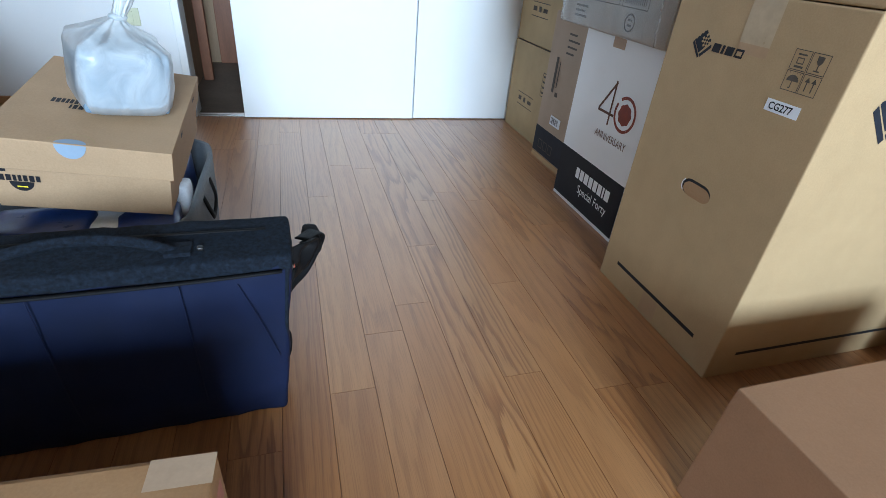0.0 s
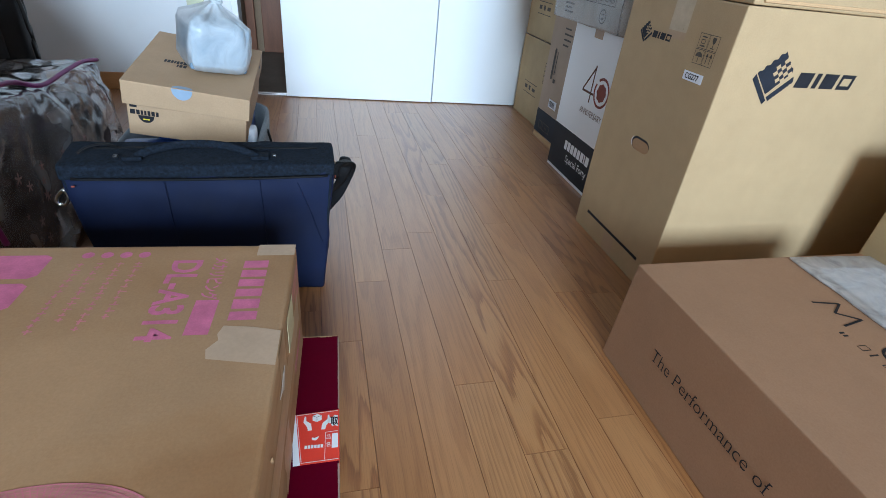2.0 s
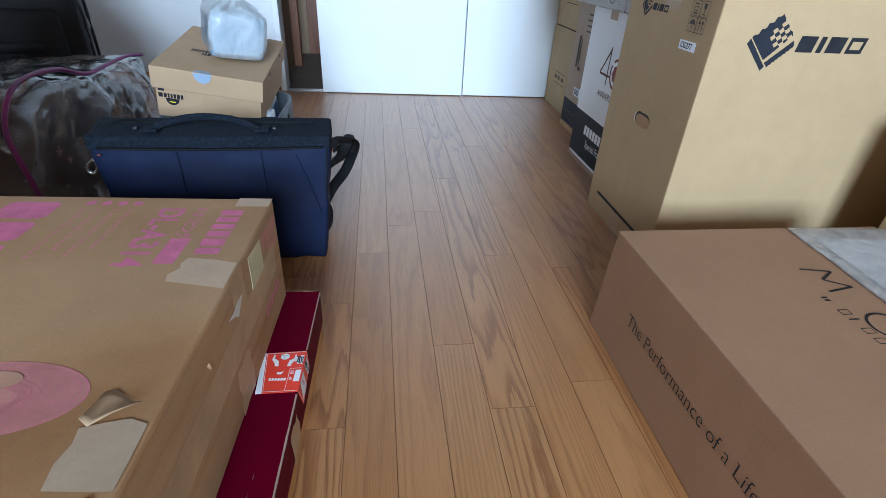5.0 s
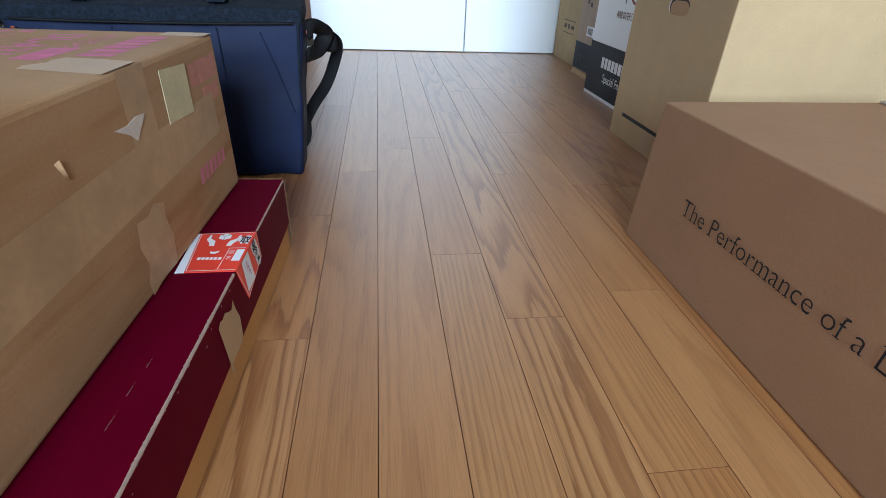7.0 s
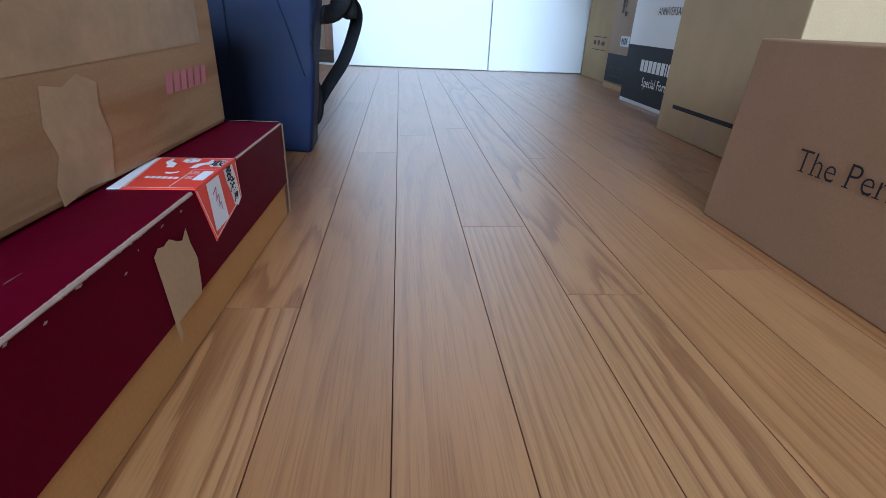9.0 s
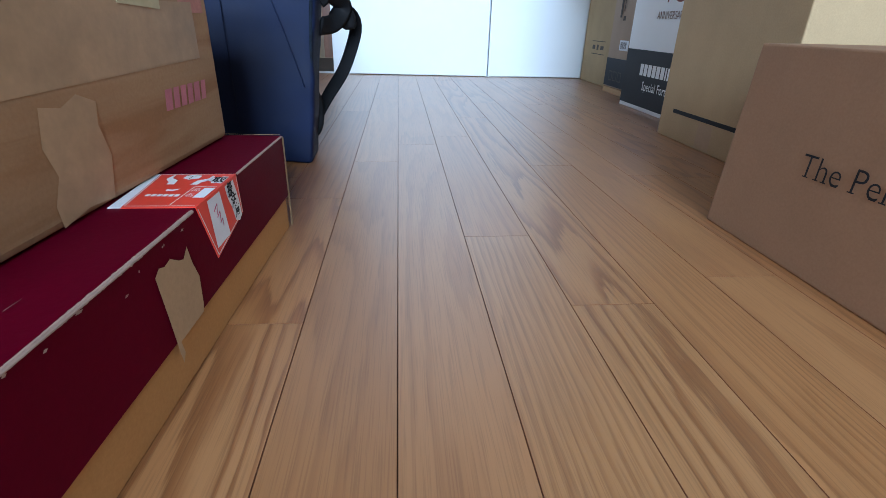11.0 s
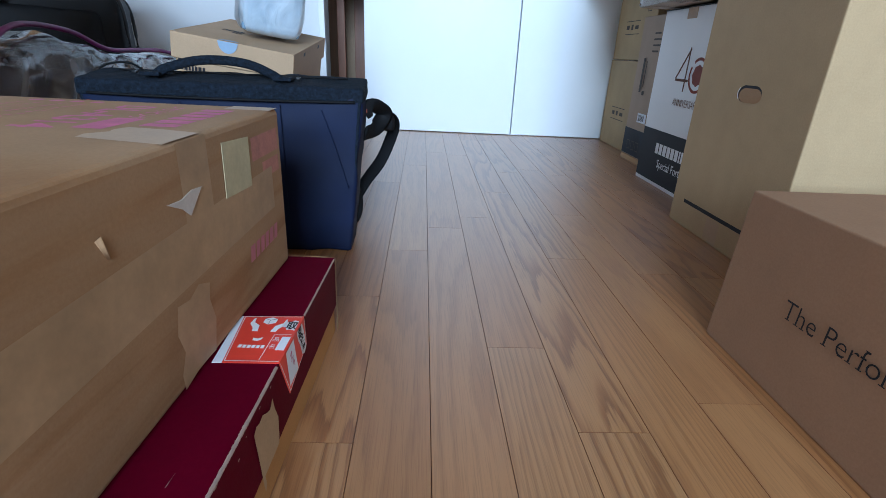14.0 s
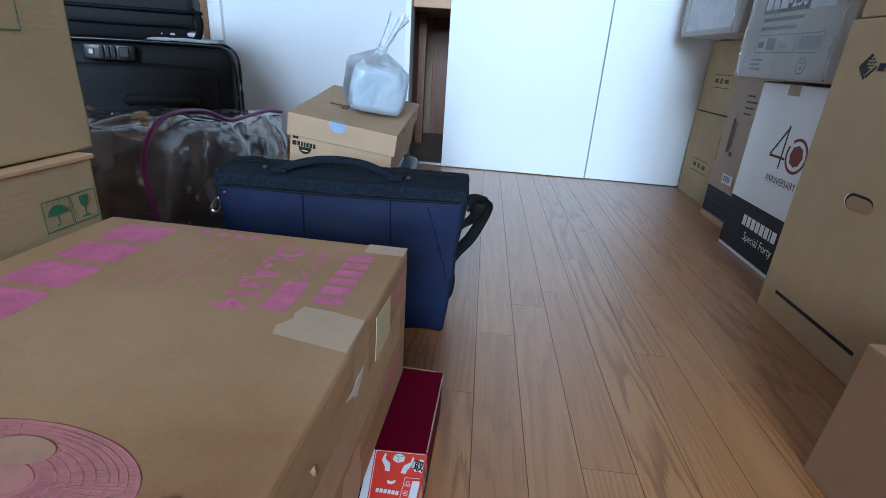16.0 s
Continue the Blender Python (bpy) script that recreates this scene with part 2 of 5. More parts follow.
PINK_INK = surface("pink_ink", (0.55, 0.140, 0.25), 0.7, 0.18, 40, 400, 0.05)
PINK_WASH = surface("thin_pink_ink", (0.45, 0.20, 0.165), 0.75, 0.1, 40, 400, 0.05)
PINK_FAINT = surface("faded_pink_ink", (0.52, 0.17, 0.20), 0.75, 0.15, 40, 400, 0.05)
GREEN_INK = surface("green_ink", (0.03, 0.16, 0.08), 0.6, 0.15, 40, 300, 0.05)
YELLOW_INK = surface("yellow_ink", (0.75, 0.6, 0.03), 0.6, 0.1, 40, 300, 0.05)
WHITE_INK = surface("white_ink", (0.82, 0.82, 0.82), 0.5, 0.03, 40, 300, 0.03)
LABEL = surface("white_paper_label", (0.8, 0.82, 0.86), 0.5, 0.03, 20, 300, 0.03)
NOTE = surface("yellowed_paper_note", (0.54, 0.47, 0.28), 0.7, 0.12, 30, 200, 0.1)
RED_BOARD = surface("wine_red_board", (0.100, 0.0004, 0.0108), 0.5, 0.12, 5, 200, 0.12, spec=0.03)
STICKER = surface("orange_red_sticker", (0.80, 0.055, 0.03), 0.38, 0.05, 20, 300, 0.03)
RED_TAPE = surface("red_printed_tape", (0.62, 0.03, 0.07), 0.3, 0.08, 20, 300, 0.05)
PAINT = surface("white_wall_paper", (0.78, 0.79, 0.80), 0.85, 0.03, 3, 260, 0.3, 0.0008)
DOOR_WHITE = surface("white_door_sheet", (0.82, 0.84, 0.85), 0.42, 0.015, 3, 200, 0.04)
CEILING = surface("wooden_ceiling_board", (0.33, 0.24, 0.15), 0.9, 0.03, 3, 200, 0.3)
EDGE_GREY = surface("grey_door_edge", (0.46, 0.50, 0.54), 0.5, 0.05, 20, 200, 0.03)
ALU = surface("aluminium_rail", (0.62, 0.62, 0.62), 0.35, 0.05, 20, 200, 0.05, metal=0.9)
# for unseen added walls, dark so that they bounce little light
WALL_BROWN = surface("brown_panelled_wall", (0.22, 0.15, 0.09), 0.6, 0.15, 3, 90, 0.15, stretch=(4, 4, 0.5))
DARK_WOOD = surface("dark_brown_wood", (0.10, 0.055, 0.032), 0.5, 0.3, 4, 90, 0.15, stretch=(6, 6, 0.6))
RED_WOOD = surface("reddish_wood", (0.30, 0.12, 0.06), 0.45, 0.25, 4, 90, 0.15, stretch=(6, 6, 0.6))
PLY = surface("closet_plywood", (0.46, 0.31, 0.19), 0.6, 0.2, 3, 80, 0.15, stretch=(4, 4, 0.5))
ORANGE_WOOD = surface("varnished_orange_wood", (0.50, 0.24, 0.09), 0.4, 0.2, 4, 90, 0.1, stretch=(0.6, 6, 6))
CLOSET_FLOOR = surface("dusty_closet_floor", (0.24, 0.19, 0.15), 0.7, 0.2, 5, 80, 0.15)
NAVY_CLOTH = surface("navy_nylon_cloth", (0.0045, 0.0098, 0.036), 0.62, 0.25, 7, 900, 0.35, 0.0006, spec=0.22)
DENIM = surface("blue_grey_denim", (0.0115, 0.0180, 0.0300), 0.95, 0.75, 190, 900, 0.8, 0.0015, spec=0.2)
STRAP = surface("black_webbing", (0.006, 0.006, 0.007), 0.7, 0.2, 20, 800, 0.4, spec=0.2)
BLACK_PLASTIC = surface("black_plastic", (0.012, 0.012, 0.013), 0.35, 0.1, 20, 300, 0.05)
CHROME = surface("chrome_metal", (0.7, 0.7, 0.72), 0.18, 0.05, 20, 300, 0.0, metal=1.0)
BLACK_CLOTH = surface("black_ballistic_cloth", (0.019, 0.019, 0.021), 0.68, 0.25, 5, 900, 0.4, 0.0006, spec=0.25)
GREY_CLOTH = surface("grey_basket_cloth", (0.105, 0.125, 0.145), 0.9, 0.2, 30, 600, 0.5, 0.001, sheen=0.2)
BLUE_PACK = surface("blue_packet_film", (0.02, 0.05, 0.20), 0.3, 0.3, 18, 200, 0.1)
WHITE_PACK = surface("white_packet_film", (0.7, 0.74, 0.8), 0.35, 0.15, 18, 200, 0.1)
SHADED_TISSUE = surface("shaded_bluish_tissue", (0.27, 0.36, 0.47), 0.7, 0.06, 12, 90, 0.15, 0.001)
SIDE_PINK = surface("worn_pink_ink", (0.47, 0.20, 0.155), 0.75, 0.2, 60, 400, 0.05)
SCRAP = surface("torn_white_paper", (0.60, 0.53, 0.46), 0.7, 0.12, 40, 200, 0.1)
PINK_HUB = surface("pale_pink_ink", (0.41, 0.225, 0.15), 0.75, 0.1, 40, 400, 0.05)
PACK_GREY = surface("grey_blue_pack", (0.19, 0.28, 0.37), 0.6, 0.08, 12, 90, 0.15, 0.001)
QUILT = surface("dark_floral_quilt", (0.080, 0.045, 0.043), 0.85, 0.3, 10, 300, 0.5, 0.002)
PETAL = surface("pale_floral_print", (0.36, 0.20, 0.19), 0.85, 0.3, 20, 300, 0.2)
PURPLE = surface("purple_piping", (0.22, 0.016, 0.14), 0.5, 0.2, 20, 300, 0.1)
CLOTH_GREY = surface("grey_folded_cloth", (0.5, 0.55, 0.58), 0.85, 0.2, 14, 300, 0.4)
PLATE = surface("yellowed_plastic", (0.62, 0.64, 0.46), 0.4, 0.05, 20, 300, 0.03)
PALE_WEAR_AND_HIGHLIGHT = surface("pale_worn_paper_and_highlight", (0.37, 0.25, 0.20), 0.8, 0.15, 60, 300, 0.2)
TAPE_BROWN = surface("brown_parcel_tape", (0.40, 0.255, 0.135), 0.28, 0.1, 8, 120, 0.1)
TAPE_CLEAR = surface("clear_parcel_tape", (0.43, 0.275, 0.145), 0.5, 0.2, 12, 60, 0.12, 0.0008)
TAPE_PALE = surface("pale_clear_tape", (0.48, 0.36, 0.22), 0.3, 0.12, 20, 60, 0.12, 0.0008)
TAPE_WHITE = surface("whitish_torn_paper", (0.47, 0.335, 0.225), 0.6, 0.1, 14, 200, 0.1)
GREY_TEAR = surface("bare_grey_board", (0.375, 0.275, 0.185), 0.8, 0.1, 14, 200, 0.2)
POLY_BAG = film("milky_bag_film", (0.86, 0.92, 0.95), 0.40, 0.3, 0.6, 16, 0.010, 0.4)
VINYL = film("clear_vinyl_film", (0.90, 0.84, 0.84), 0.76, 0.10, 0.5, 10, 0.018, 1.5, 2.0)
WRAP = film("clear_wrap_film", (0.95, 0.95, 0.95), 0.95, 0.07, 0.8, 13, 0.006, 0.8)
POUCH = film("milky_pouch_film", (0.82, 0.80, 0.79), 0.45, 0.2, 0.4, 24, 0.003, 0.6)


# ---- mesh helpers ----
def mesh_ob(name, bm, material, smooth=False):
    bmesh.ops.recalc_face_normals(bm, faces=bm.faces[:])
    me = bpy.data.meshes.new(name)
    bm.to_mesh(me)
    bm.free()
    if smooth:
        for f in me.polygons:
            f.use_smooth = True
    me.materials.append(material)
    return new(name, me)


def part(name, bm, material, parent, label="", smooth=False):
    ob = mesh_ob(name, bm, material, smooth)
    ob.parent = parent
    if label:
        ob["label"] = label
    return ob


def thing(name, m, label, category, group="", kind=""):
    e = new(name)
    e.empty_display_size = 0.05
    e.matrix_world = m
    return tagged(e, label, category, group, kind)


def setting(name, bm, material, label, category, smooth=False):
    return tagged(mesh_ob(name, bm, material, smooth), label, category, "", "structure")


def axis_steps(a, b, r, n):
    inner = list(np.linspace(a + r, b - r, n + 1))
    return [a, a + 0.29 * r, *inner, b - 0.29 * r, b]


def rbox(x0, x1, y0, y1, z0, z1, r=0.004, n=(1, 1, 1), amp=0.0, freq=6.0, seed=0.0, taper=None):
    """A box with rounded edges; n cells along each side; amp: uneven faces."""
    bm = bmesh.new()
    lo, hi = Vector((x0, y0, z0)), Vector((x1, y1, z1))
    st = [axis_steps(lo[i], hi[i], r, n[i]) for i in range(3)]
    seen = {}

    def vert(p):
        key = tuple(round(c, 6) for c in p)
        if key not in seen:
            q = Vector(p)
            c = Vector([min(max(q[i], lo[i] + r), hi[i] - r) for i in range(3)])
            d = q - c
            if d.length > 1e-9:
                q = c + d.normalized() * r
            if amp:
                s = Vector((seed, seed * 1.7, -seed))
                k = (noise.noise(q * freq + s) + 0.5 * noise.noise(q * freq * 2.7 - s)) * amp
                q += (d.normalized() if d.length > 1e-9 else Vector()) * k
            if taper:
                q = taper(q)
            seen[key] = bm.verts.new(q)
        return seen[key]

    for ax in range(3):
        u, v = (ax + 1) % 3, (ax + 2) % 3
        for side in (lo[ax], hi[ax]):
            for i in range(len(st[u]) - 1):
                for j in range(len(st[v]) - 1):
                    vs = []
                    for a, b in ((i, j), (i + 1, j), (i + 1, j + 1), (i, j + 1)):
                        p = [0, 0, 0]
                        p[ax], p[u], p[v] = side, st[u][a], st[v][b]
                        w = vert(p)
                        if w not in vs:
                            vs.append(w)
                    if len(vs) > 2:
                        try:
                            bm.faces.new(vs)
                        except ValueError:
                            pass
    return bm


def tube(points, r, seg=8, flat=1.0, closed=False, up=(0, 0, 1)):
    """A swept tube or, with flat below 1, a ribbon, along smoothed points."""
    pts = [Vector(p) for p in points]
    fine = []
    cnt = len(pts)
    for i in range(cnt if closed else cnt - 1):
        p0, p1, p2, p3 = pts[i - 1 if closed or i else 0], pts[i], pts[(i + 1) % cnt], pts[(i + 2) % cnt if closed else min(i + 2, cnt - 1)]
        for k in range(5):
            t = k / 5
            fine.append(0.5 * (2 * p1 + (p2 - p0) * t + (2 * p0 - 5 * p1 + 4 * p2 - p3) * t * t + (3 * p1 - p0 - 3 * p2 + p3) * t ** 3))
    if not closed:
        fine.append(pts[-1])
    bm = bmesh.new()
    rings = []
    for i, p in enumerate(fine):
        a, b = fine[i - 1 if closed or i else 0], fine[(i + 1) % len(fine) if closed else min(i + 1, len(fine) - 1)]
        d = (b - a).normalized()
        s = d.cross(Vector(up))
        s = s.normalized() if s.length > 1e-4 else Vector((1, 0, 0))
        q = s.cross(d)
        rings.append([bm.verts.new(p + (s * math.cos(2 * math.pi * k / seg) + q * math.sin(2 * math.pi * k / seg) * flat) * r) for k in range(seg)])
    for i in range(len(rings) if closed else len(rings) - 1):
        a, b = rings[i], rings[(i + 1) % len(rings)]
        for k in range(seg):
            bm.faces.new((a[k], a[(k + 1) % seg], b[(k + 1) % seg], b[k]))
    if not closed:
        bm.faces.new(rings[0]), bm.faces.new(rings[-1][::-1])
    return bm


# frames on the sides of a box: u to the right, v up, as seen from outside
SIDES = {
    "west": ((0, -1, 0), (0, 0, 1), (-1, 0, 0)),
    "east": ((0, 1, 0), (0, 0, 1), (1, 0, 0)),
    "south": ((1, 0, 0), (0, 0, 1), (0, -1, 0)),
    "top": ((1, 0, 0), (0, 1, 0), (0, 0, 1)),
    "top_turned": ((0, -1, 0), (1, 0, 0), (0, 0, 1)),
}


def on(side, p, lift=0.0006, turn=0.0):
    u, v, w = (Vector(c) for c in SIDES[side])
    m = Matrix((u, v, w)).transposed().to_4x4()
    m.translation = Vector(p) + w * lift
    return m @ pose(0, 0, 0, 0, 0, turn)


def rect(x, y, w, h):
    return [(x, y), (x + w, y), (x + w, y + h), (x, y + h)]


def disc(x, y, r, n=24, ry=None):
    return [(x + r * math.cos(2 * math.pi * k / n), y + (ry or r) * math.sin(2 * math.pi * k / n)) for k in range(n)]


def ring(x, y, r, w, n=32, a0=0, a1=360):
    out = []
    for k in range(n):
        a, b = radians(a0 + (a1 - a0) * k / n), radians(a0 + (a1 - a0) * (k + 1) / n)
        out.append([(x + q * math.cos(c), y + q * math.sin(c)) for q, c in ((r - w, a), (r, a), (r, b), (r - w, b))])
    return out


def stroke(pts, w):
    out = []
    for (ax, ay), (bx, by) in zip(pts, pts[1:]):
        d = math.hypot(bx - ax, by - ay)
        nx, ny = -(by - ay) / d * w / 2, (bx - ax) / d * w / 2
        out.append([(ax + nx, ay + ny), (ax - nx, ay - ny), (bx - nx, by - ny), (bx + nx, by + ny)])
    return out


def outline(x, y, w, h, t):
    return [rect(x, y, w, t), rect(x, y + h - t, w, t), rect(x, y + t, t, h - 2 * t), rect(x + w - t, y + t, t, h - 2 * t)]


def decal(name, polys, m, material, parent, label="", thick=0.0):
    """Flat printing or a sticker: polygons in the plane of m."""
    bm = bmesh.new()
    for i, pl in enumerate(polys):
        z = (i % 4) * 0.00005
        vs = [bm.verts.new(m @ Vector((x, y, z))) for x, y in pl]
        f = bm.faces.new(vs)
        if thick:
            low = [bm.verts.new(m @ Vector((x, y, -thick))) for x, y in pl]
            for k in range(len(pl)):
                bm.faces.new((vs[k], vs[k - 1], low[k - 1], low[k]))
    return part(name, bm, material, parent, label)


def writing(text, size, m, material, parent, name="lettering", wide=1.0, bold=0.0, shear=0.0, gap=1.0, align="LEFT", serif=False):
    cu = bpy.data.curves.new("text", "FONT")
    cu.body, cu.size, cu.shear, cu.space_character, cu.offset, cu.align_x = text, size, shear, gap, bold, align
    cu.resolution_u = 3
    tmp = new("text", cu)
    bpy.context.view_layer.update()
    me = bpy.data.meshes.new_from_object(tmp.evaluated_get(bpy.context.evaluated_depsgraph_get()))
    bpy.data.objects.remove(tmp)
    if serif:
        bm = bmesh.new()
        bm.from_mesh(me)
        for level, side in ((0.0, 1), (max(v.co.y for v in me.vertices), -1)):
            xs = sorted({round(v.co.x, 5) for v in me.vertices if abs(v.co.y - level) < 0.012 * size})
            feet = []
            for x in xs:
                if feet and x - feet[-1][1] < 0.15 * size:
                    feet[-1][1] = x
                else:
                    feet.append([x, x])
            for x0, x1 in feet:
                if 0.03 * size < x1 - x0 < 0.13 * size:
                    right = x1 + (0.075 * size if side > 0 else 0.0)
                    bm.faces.new([bm.verts.new((x, level + side * y, 0.0002)) for x, y in ((x0 - 0.075 * size, 0), (right, 0), (right, 0.032 * size), (x0 - 0.075 * size, 0.032 * size))])
        bm.to_mesh(me)
        bm.free()
    me.transform(m @ Matrix.Diagonal((wide, 1, 1, 1)))
    me.materials.clear()
    me.materials.append(material)
    me.name = name
    ob = new(name, me)
    ob.parent = parent
    return ob


def blocks(widths, h, gap=0.2, slant=0.0):
    """A word drawn as plain blocks."""
    out, x = [], 0.0
    for w in widths:
        out.append([(x, 0), (x + w, 0), (x + w + slant * h, h), (x + slant * h, h)])
        x += w + gap * h
    return out


# ---- the room ----
STRIP, STRIP_X = 0.0789, -0.0025
base = bmesh.new()
bmesh.ops.create_cube(base, size=1, matrix=Matrix.LocRotScale(((WEST + EAST) / 2, (SOUTH + NORTH) / 2, -0.04), None, (EAST - WEST + 0.3, NORTH - SOUTH + 0.1, 0.05)))
floor = setting("floor", base, DARK_WOOD, "varnished oak strip floor with long narrow boards", "floor")


def wall(name, x0, x1, y0, y1, z0, z1, label, material=PAINT):
    return setting(name, rbox(x0, x1, y0, y1, z0, z1, 0.002), material, label, "wall")


# unseen walls added to close the room, white for fill; doorway sized for light
wall("wall_west", WEST - 0.12, WEST, SOUTH, NORTH + 0.15, 0, CEIL, "unseen plain white papered wall added beside the cartons")
wall("wall_east", EAST, EAST + 0.12, SOUTH, NORTH + 0.15, 0, CEIL, "unseen plain white papered wall added behind the stacked cartons")
wall("wall_south", WEST - 0.12, -1.6, SOUTH - 0.10, SOUTH, 0, CEIL, "unseen plain white papered wall added beside the wide doorway")
wall("wall_south_2", 0.95, EAST + 0.12, SOUTH - 0.10, SOUTH, 0, CEIL, "unseen plain white papered wall added beside the wide doorway")
wall("wall_south_3", -1.6, 0.95, SOUTH - 0.10, SOUTH, 1.95, CEIL, "unseen plain white papered wall added above the wide doorway")
# unseen adjoining room behind the camera, added with its window to shape the daylight
wall("wall_west_2", -2.5, -2.38, FAR_SOUTH, SOUTH - 0.1, 0, CEIL, "unseen brown wood panelled wall of the added adjoining room", WALL_BROWN)
wall("wall_east_2", 1.8, 1.92, FAR_SOUTH, SOUTH - 0.1, 0, CEIL, "unseen brown wood panelled wall of the added adjoining room", WALL_BROWN)
wall("wall_far", -2.5, WIN_X0, FAR_SOUTH - 0.12, FAR_SOUTH, 0, CEIL, "unseen brown wood panelled wall added beside the window", WALL_BROWN)
wall("wall_far_2", WIN_X1, 1.92, FAR_SOUTH - 0.12, FAR_SOUTH, 0, CEIL, "unseen brown wood panelled wall added beside the window", WALL_BROWN)
wall("wall_far_3", WIN_X0, WIN_X1, FAR_SOUTH - 0.12, FAR_SOUTH, 0, WIN_Z0, "unseen brown wood panelled wall added below the window", WALL_BROWN)
wall("wall_far_4", WIN_X0, WIN_X1, FAR_SOUTH - 0.12, FAR_SOUTH, WIN_Z1, CEIL, "unseen brown wood panelled wall added above the window", WALL_BROWN)
wall("wall_stub", -2.5, WEST - 0.12, SOUTH - 0.10, SOUTH, 0, CEIL, "unseen brown wood panelled wall of the added adjoining room", WALL_BROWN)
wall("wall_stub_2", EAST + 0.12, 1.92, SOUTH - 0.10, SOUTH, 0, CEIL, "unseen brown wood panelled wall of the added adjoining room", WALL_BROWN)
setting("floor_2", rbox(-2.5, 1.92, FAR_SOUTH, SOUTH - 0.0005, -0.05, -0.001, 0.002), OAK, "unseen varnished oak floor of the added adjoining room", "floor")
setting("ceiling", rbox(-2.5, 1.92, FAR_SOUTH - 0.12, NORTH + 1.2, CEIL, CEIL + 0.08, 0.002), CEILING, "unseen plain brown wooden board ceiling, added", "ceiling")
# north side: white wall, then a closet with sliding doors
OPEN_X0, OPEN_X1, SEAM_X = -0.557, -0.376, 0.333
wall("wall_north", WEST, OPEN_X0, NORTH + 0.03, NORTH + 0.12, 0, CEIL, "plain white papered wall beside the closet")
wall("wall_north_2", OPEN_X0, EAST, NORTH + 0.03, NORTH + 0.12, 1.85, CEIL, "plain white papered wall above the closet doors")
setting("baseboard", rbox(WEST, OPEN_X0 - 0.03, NORTH + 0.018, NORTH + 0.0295, 0, 0.075, 0.003), ORANGE_WOOD, "narrow varnished brown wooden baseboard", "baseboard")
setting("trim", rbox(OPEN_X0 - 0.028, OPEN_X0, NORTH + 0.008, NORTH + 0.029, 0, 1.85, 0.003), DOOR_WHITE, "slim white closet door jamb", "trim")
setting("trim_2", rbox(-1.50, -1.462, NORTH + 0.0, NORTH + 0.029, 0, CEIL, 0.003), DOOR_WHITE, "slim white upright wall trim", "trim")
setting("wall_pillar", rbox(-1.78, -1.535, NORTH - 0.06, NORTH + 0.0165, 0, CEIL, 0.003), ORANGE_WOOD, "varnished orange wooden pillar on the wall", "wall")
TURN_DOOR = pose(0, 0, 0, 0, 0, -2.0)
for name, x0, x1, dy, lab in (("door_1", OPEN_X1, SEAM_X, 0.0, "white smooth sliding closet door, partly open"), ("door_2", SEAM_X + 0.004, 1.15, 0.008, "white smooth sliding closet door, closed beside the cartons")):
    d = thing(name, Matrix.Translation((OPEN_X1, NORTH - 0.012, 0)) @ TURN_DOOR, lab, "door", "closet doors", "structure")
    part("door_panel", rbox(x0 - OPEN_X1, x1 - OPEN_X1, dy, dy + 0.022, 0.004, 1.84, 0.0025), DOOR_WHITE, d)
    part("door_edge", rbox(x1 - OPEN_X1 - 0.004, x1 - OPEN_X1 - 0.0005, dy - 0.0012, dy + 0.004, 0.004, 1.84, 0.0005), EDGE_GREY, d, "thin grey edge strip")
rail = thing("sill_rail", Matrix.Translation((OPEN_X0, NORTH + 0.0, 0)) @ TURN_DOOR, "pale floor rail under the sliding closet doors", "rail", "", "structure")
part("rail_base", rbox(-0.0, 1.7, 0.022, 0.062, -0.004, 0.004, 0.001), ALU, rail)
part("rail_groove", rbox(-0.0, 1.7, 0.036, 0.044, 0.0035, 0.007, 0.0008), ALU, rail)
plate = thing("wall_outlet", pose(-0.730, NORTH + 0.03, 0.365), "yellowed plastic outlet plate on the white wall", "outlet", "", "structure")
part("cover_plate", rbox(-0.035, 0.035, -0.008, -0.0005, -0.03, 0.03, 0.003), PLATE, plate)
part("socket_insert", rbox(-0.014, 0.014, -0.0105, -0.0079, -0.02, 0.02, 0.0015), PLATE, plate)
# closet
wall("closet_wall", -0.66, -0.615, NORTH + 0.121, 2.95, 0, CEIL, "dark plywood closet side wall", PLY)
wall("closet_wall_2", 1.5, 1.54, NORTH + 0.121, 2.95, 0, CEIL, "dark plywood closet side wall", PLY)
wall("closet_wall_3", -0.66, 1.54, 2.951, 2.99, 0, CEIL, "dark plywood closet back wall", PLY)
setting("closet_floor", rbox(-0.66, 1.54, NORTH + 0.062, 2.95, -0.03, -0.002, 0.002), CLOSET_FLOOR, "dusty dark closet floor boards", "floor")
setting("closet_shelf", rbox(-0.614, 1.499, NORTH + 0.122, 2.95, 0.735, 0.76, 0.002), PLY, "dark plywood closet middle shelf", "shelf")
setting("closet_rail", rbox(-0.556, 1.499, NORTH + 0.06, NORTH + 0.1205, 0.722, 0.80, 0.003), ORANGE_WOOD, "varnished orange front rail of the closet shelf", "rail")
setting("closet_post", rbox(-0.60, -0.555, 2.52, 2.565, 0, 0.734, 0.003), RED_WOOD, "reddish wooden upright post inside the closet", "post")
setting("closet_panel", rbox(-0.555, -0.20, 2.93, 2.95, 0, 0.734, 0.003), RED_WOOD, "dark wooden panel at the back of the closet", "panel")
# unseen window behind the camera, placed and sized to set the light's angle
win = thing("window_1", pose((WIN_X0 + WIN_X1) / 2, FAR_SOUTH - 0.09, WIN_Z0), "unseen white framed window placed behind the camera for daylight", "window", "", "structure")
ww, wh = (WIN_X1 - WIN_X0) / 2, WIN_Z1 - WIN_Z0
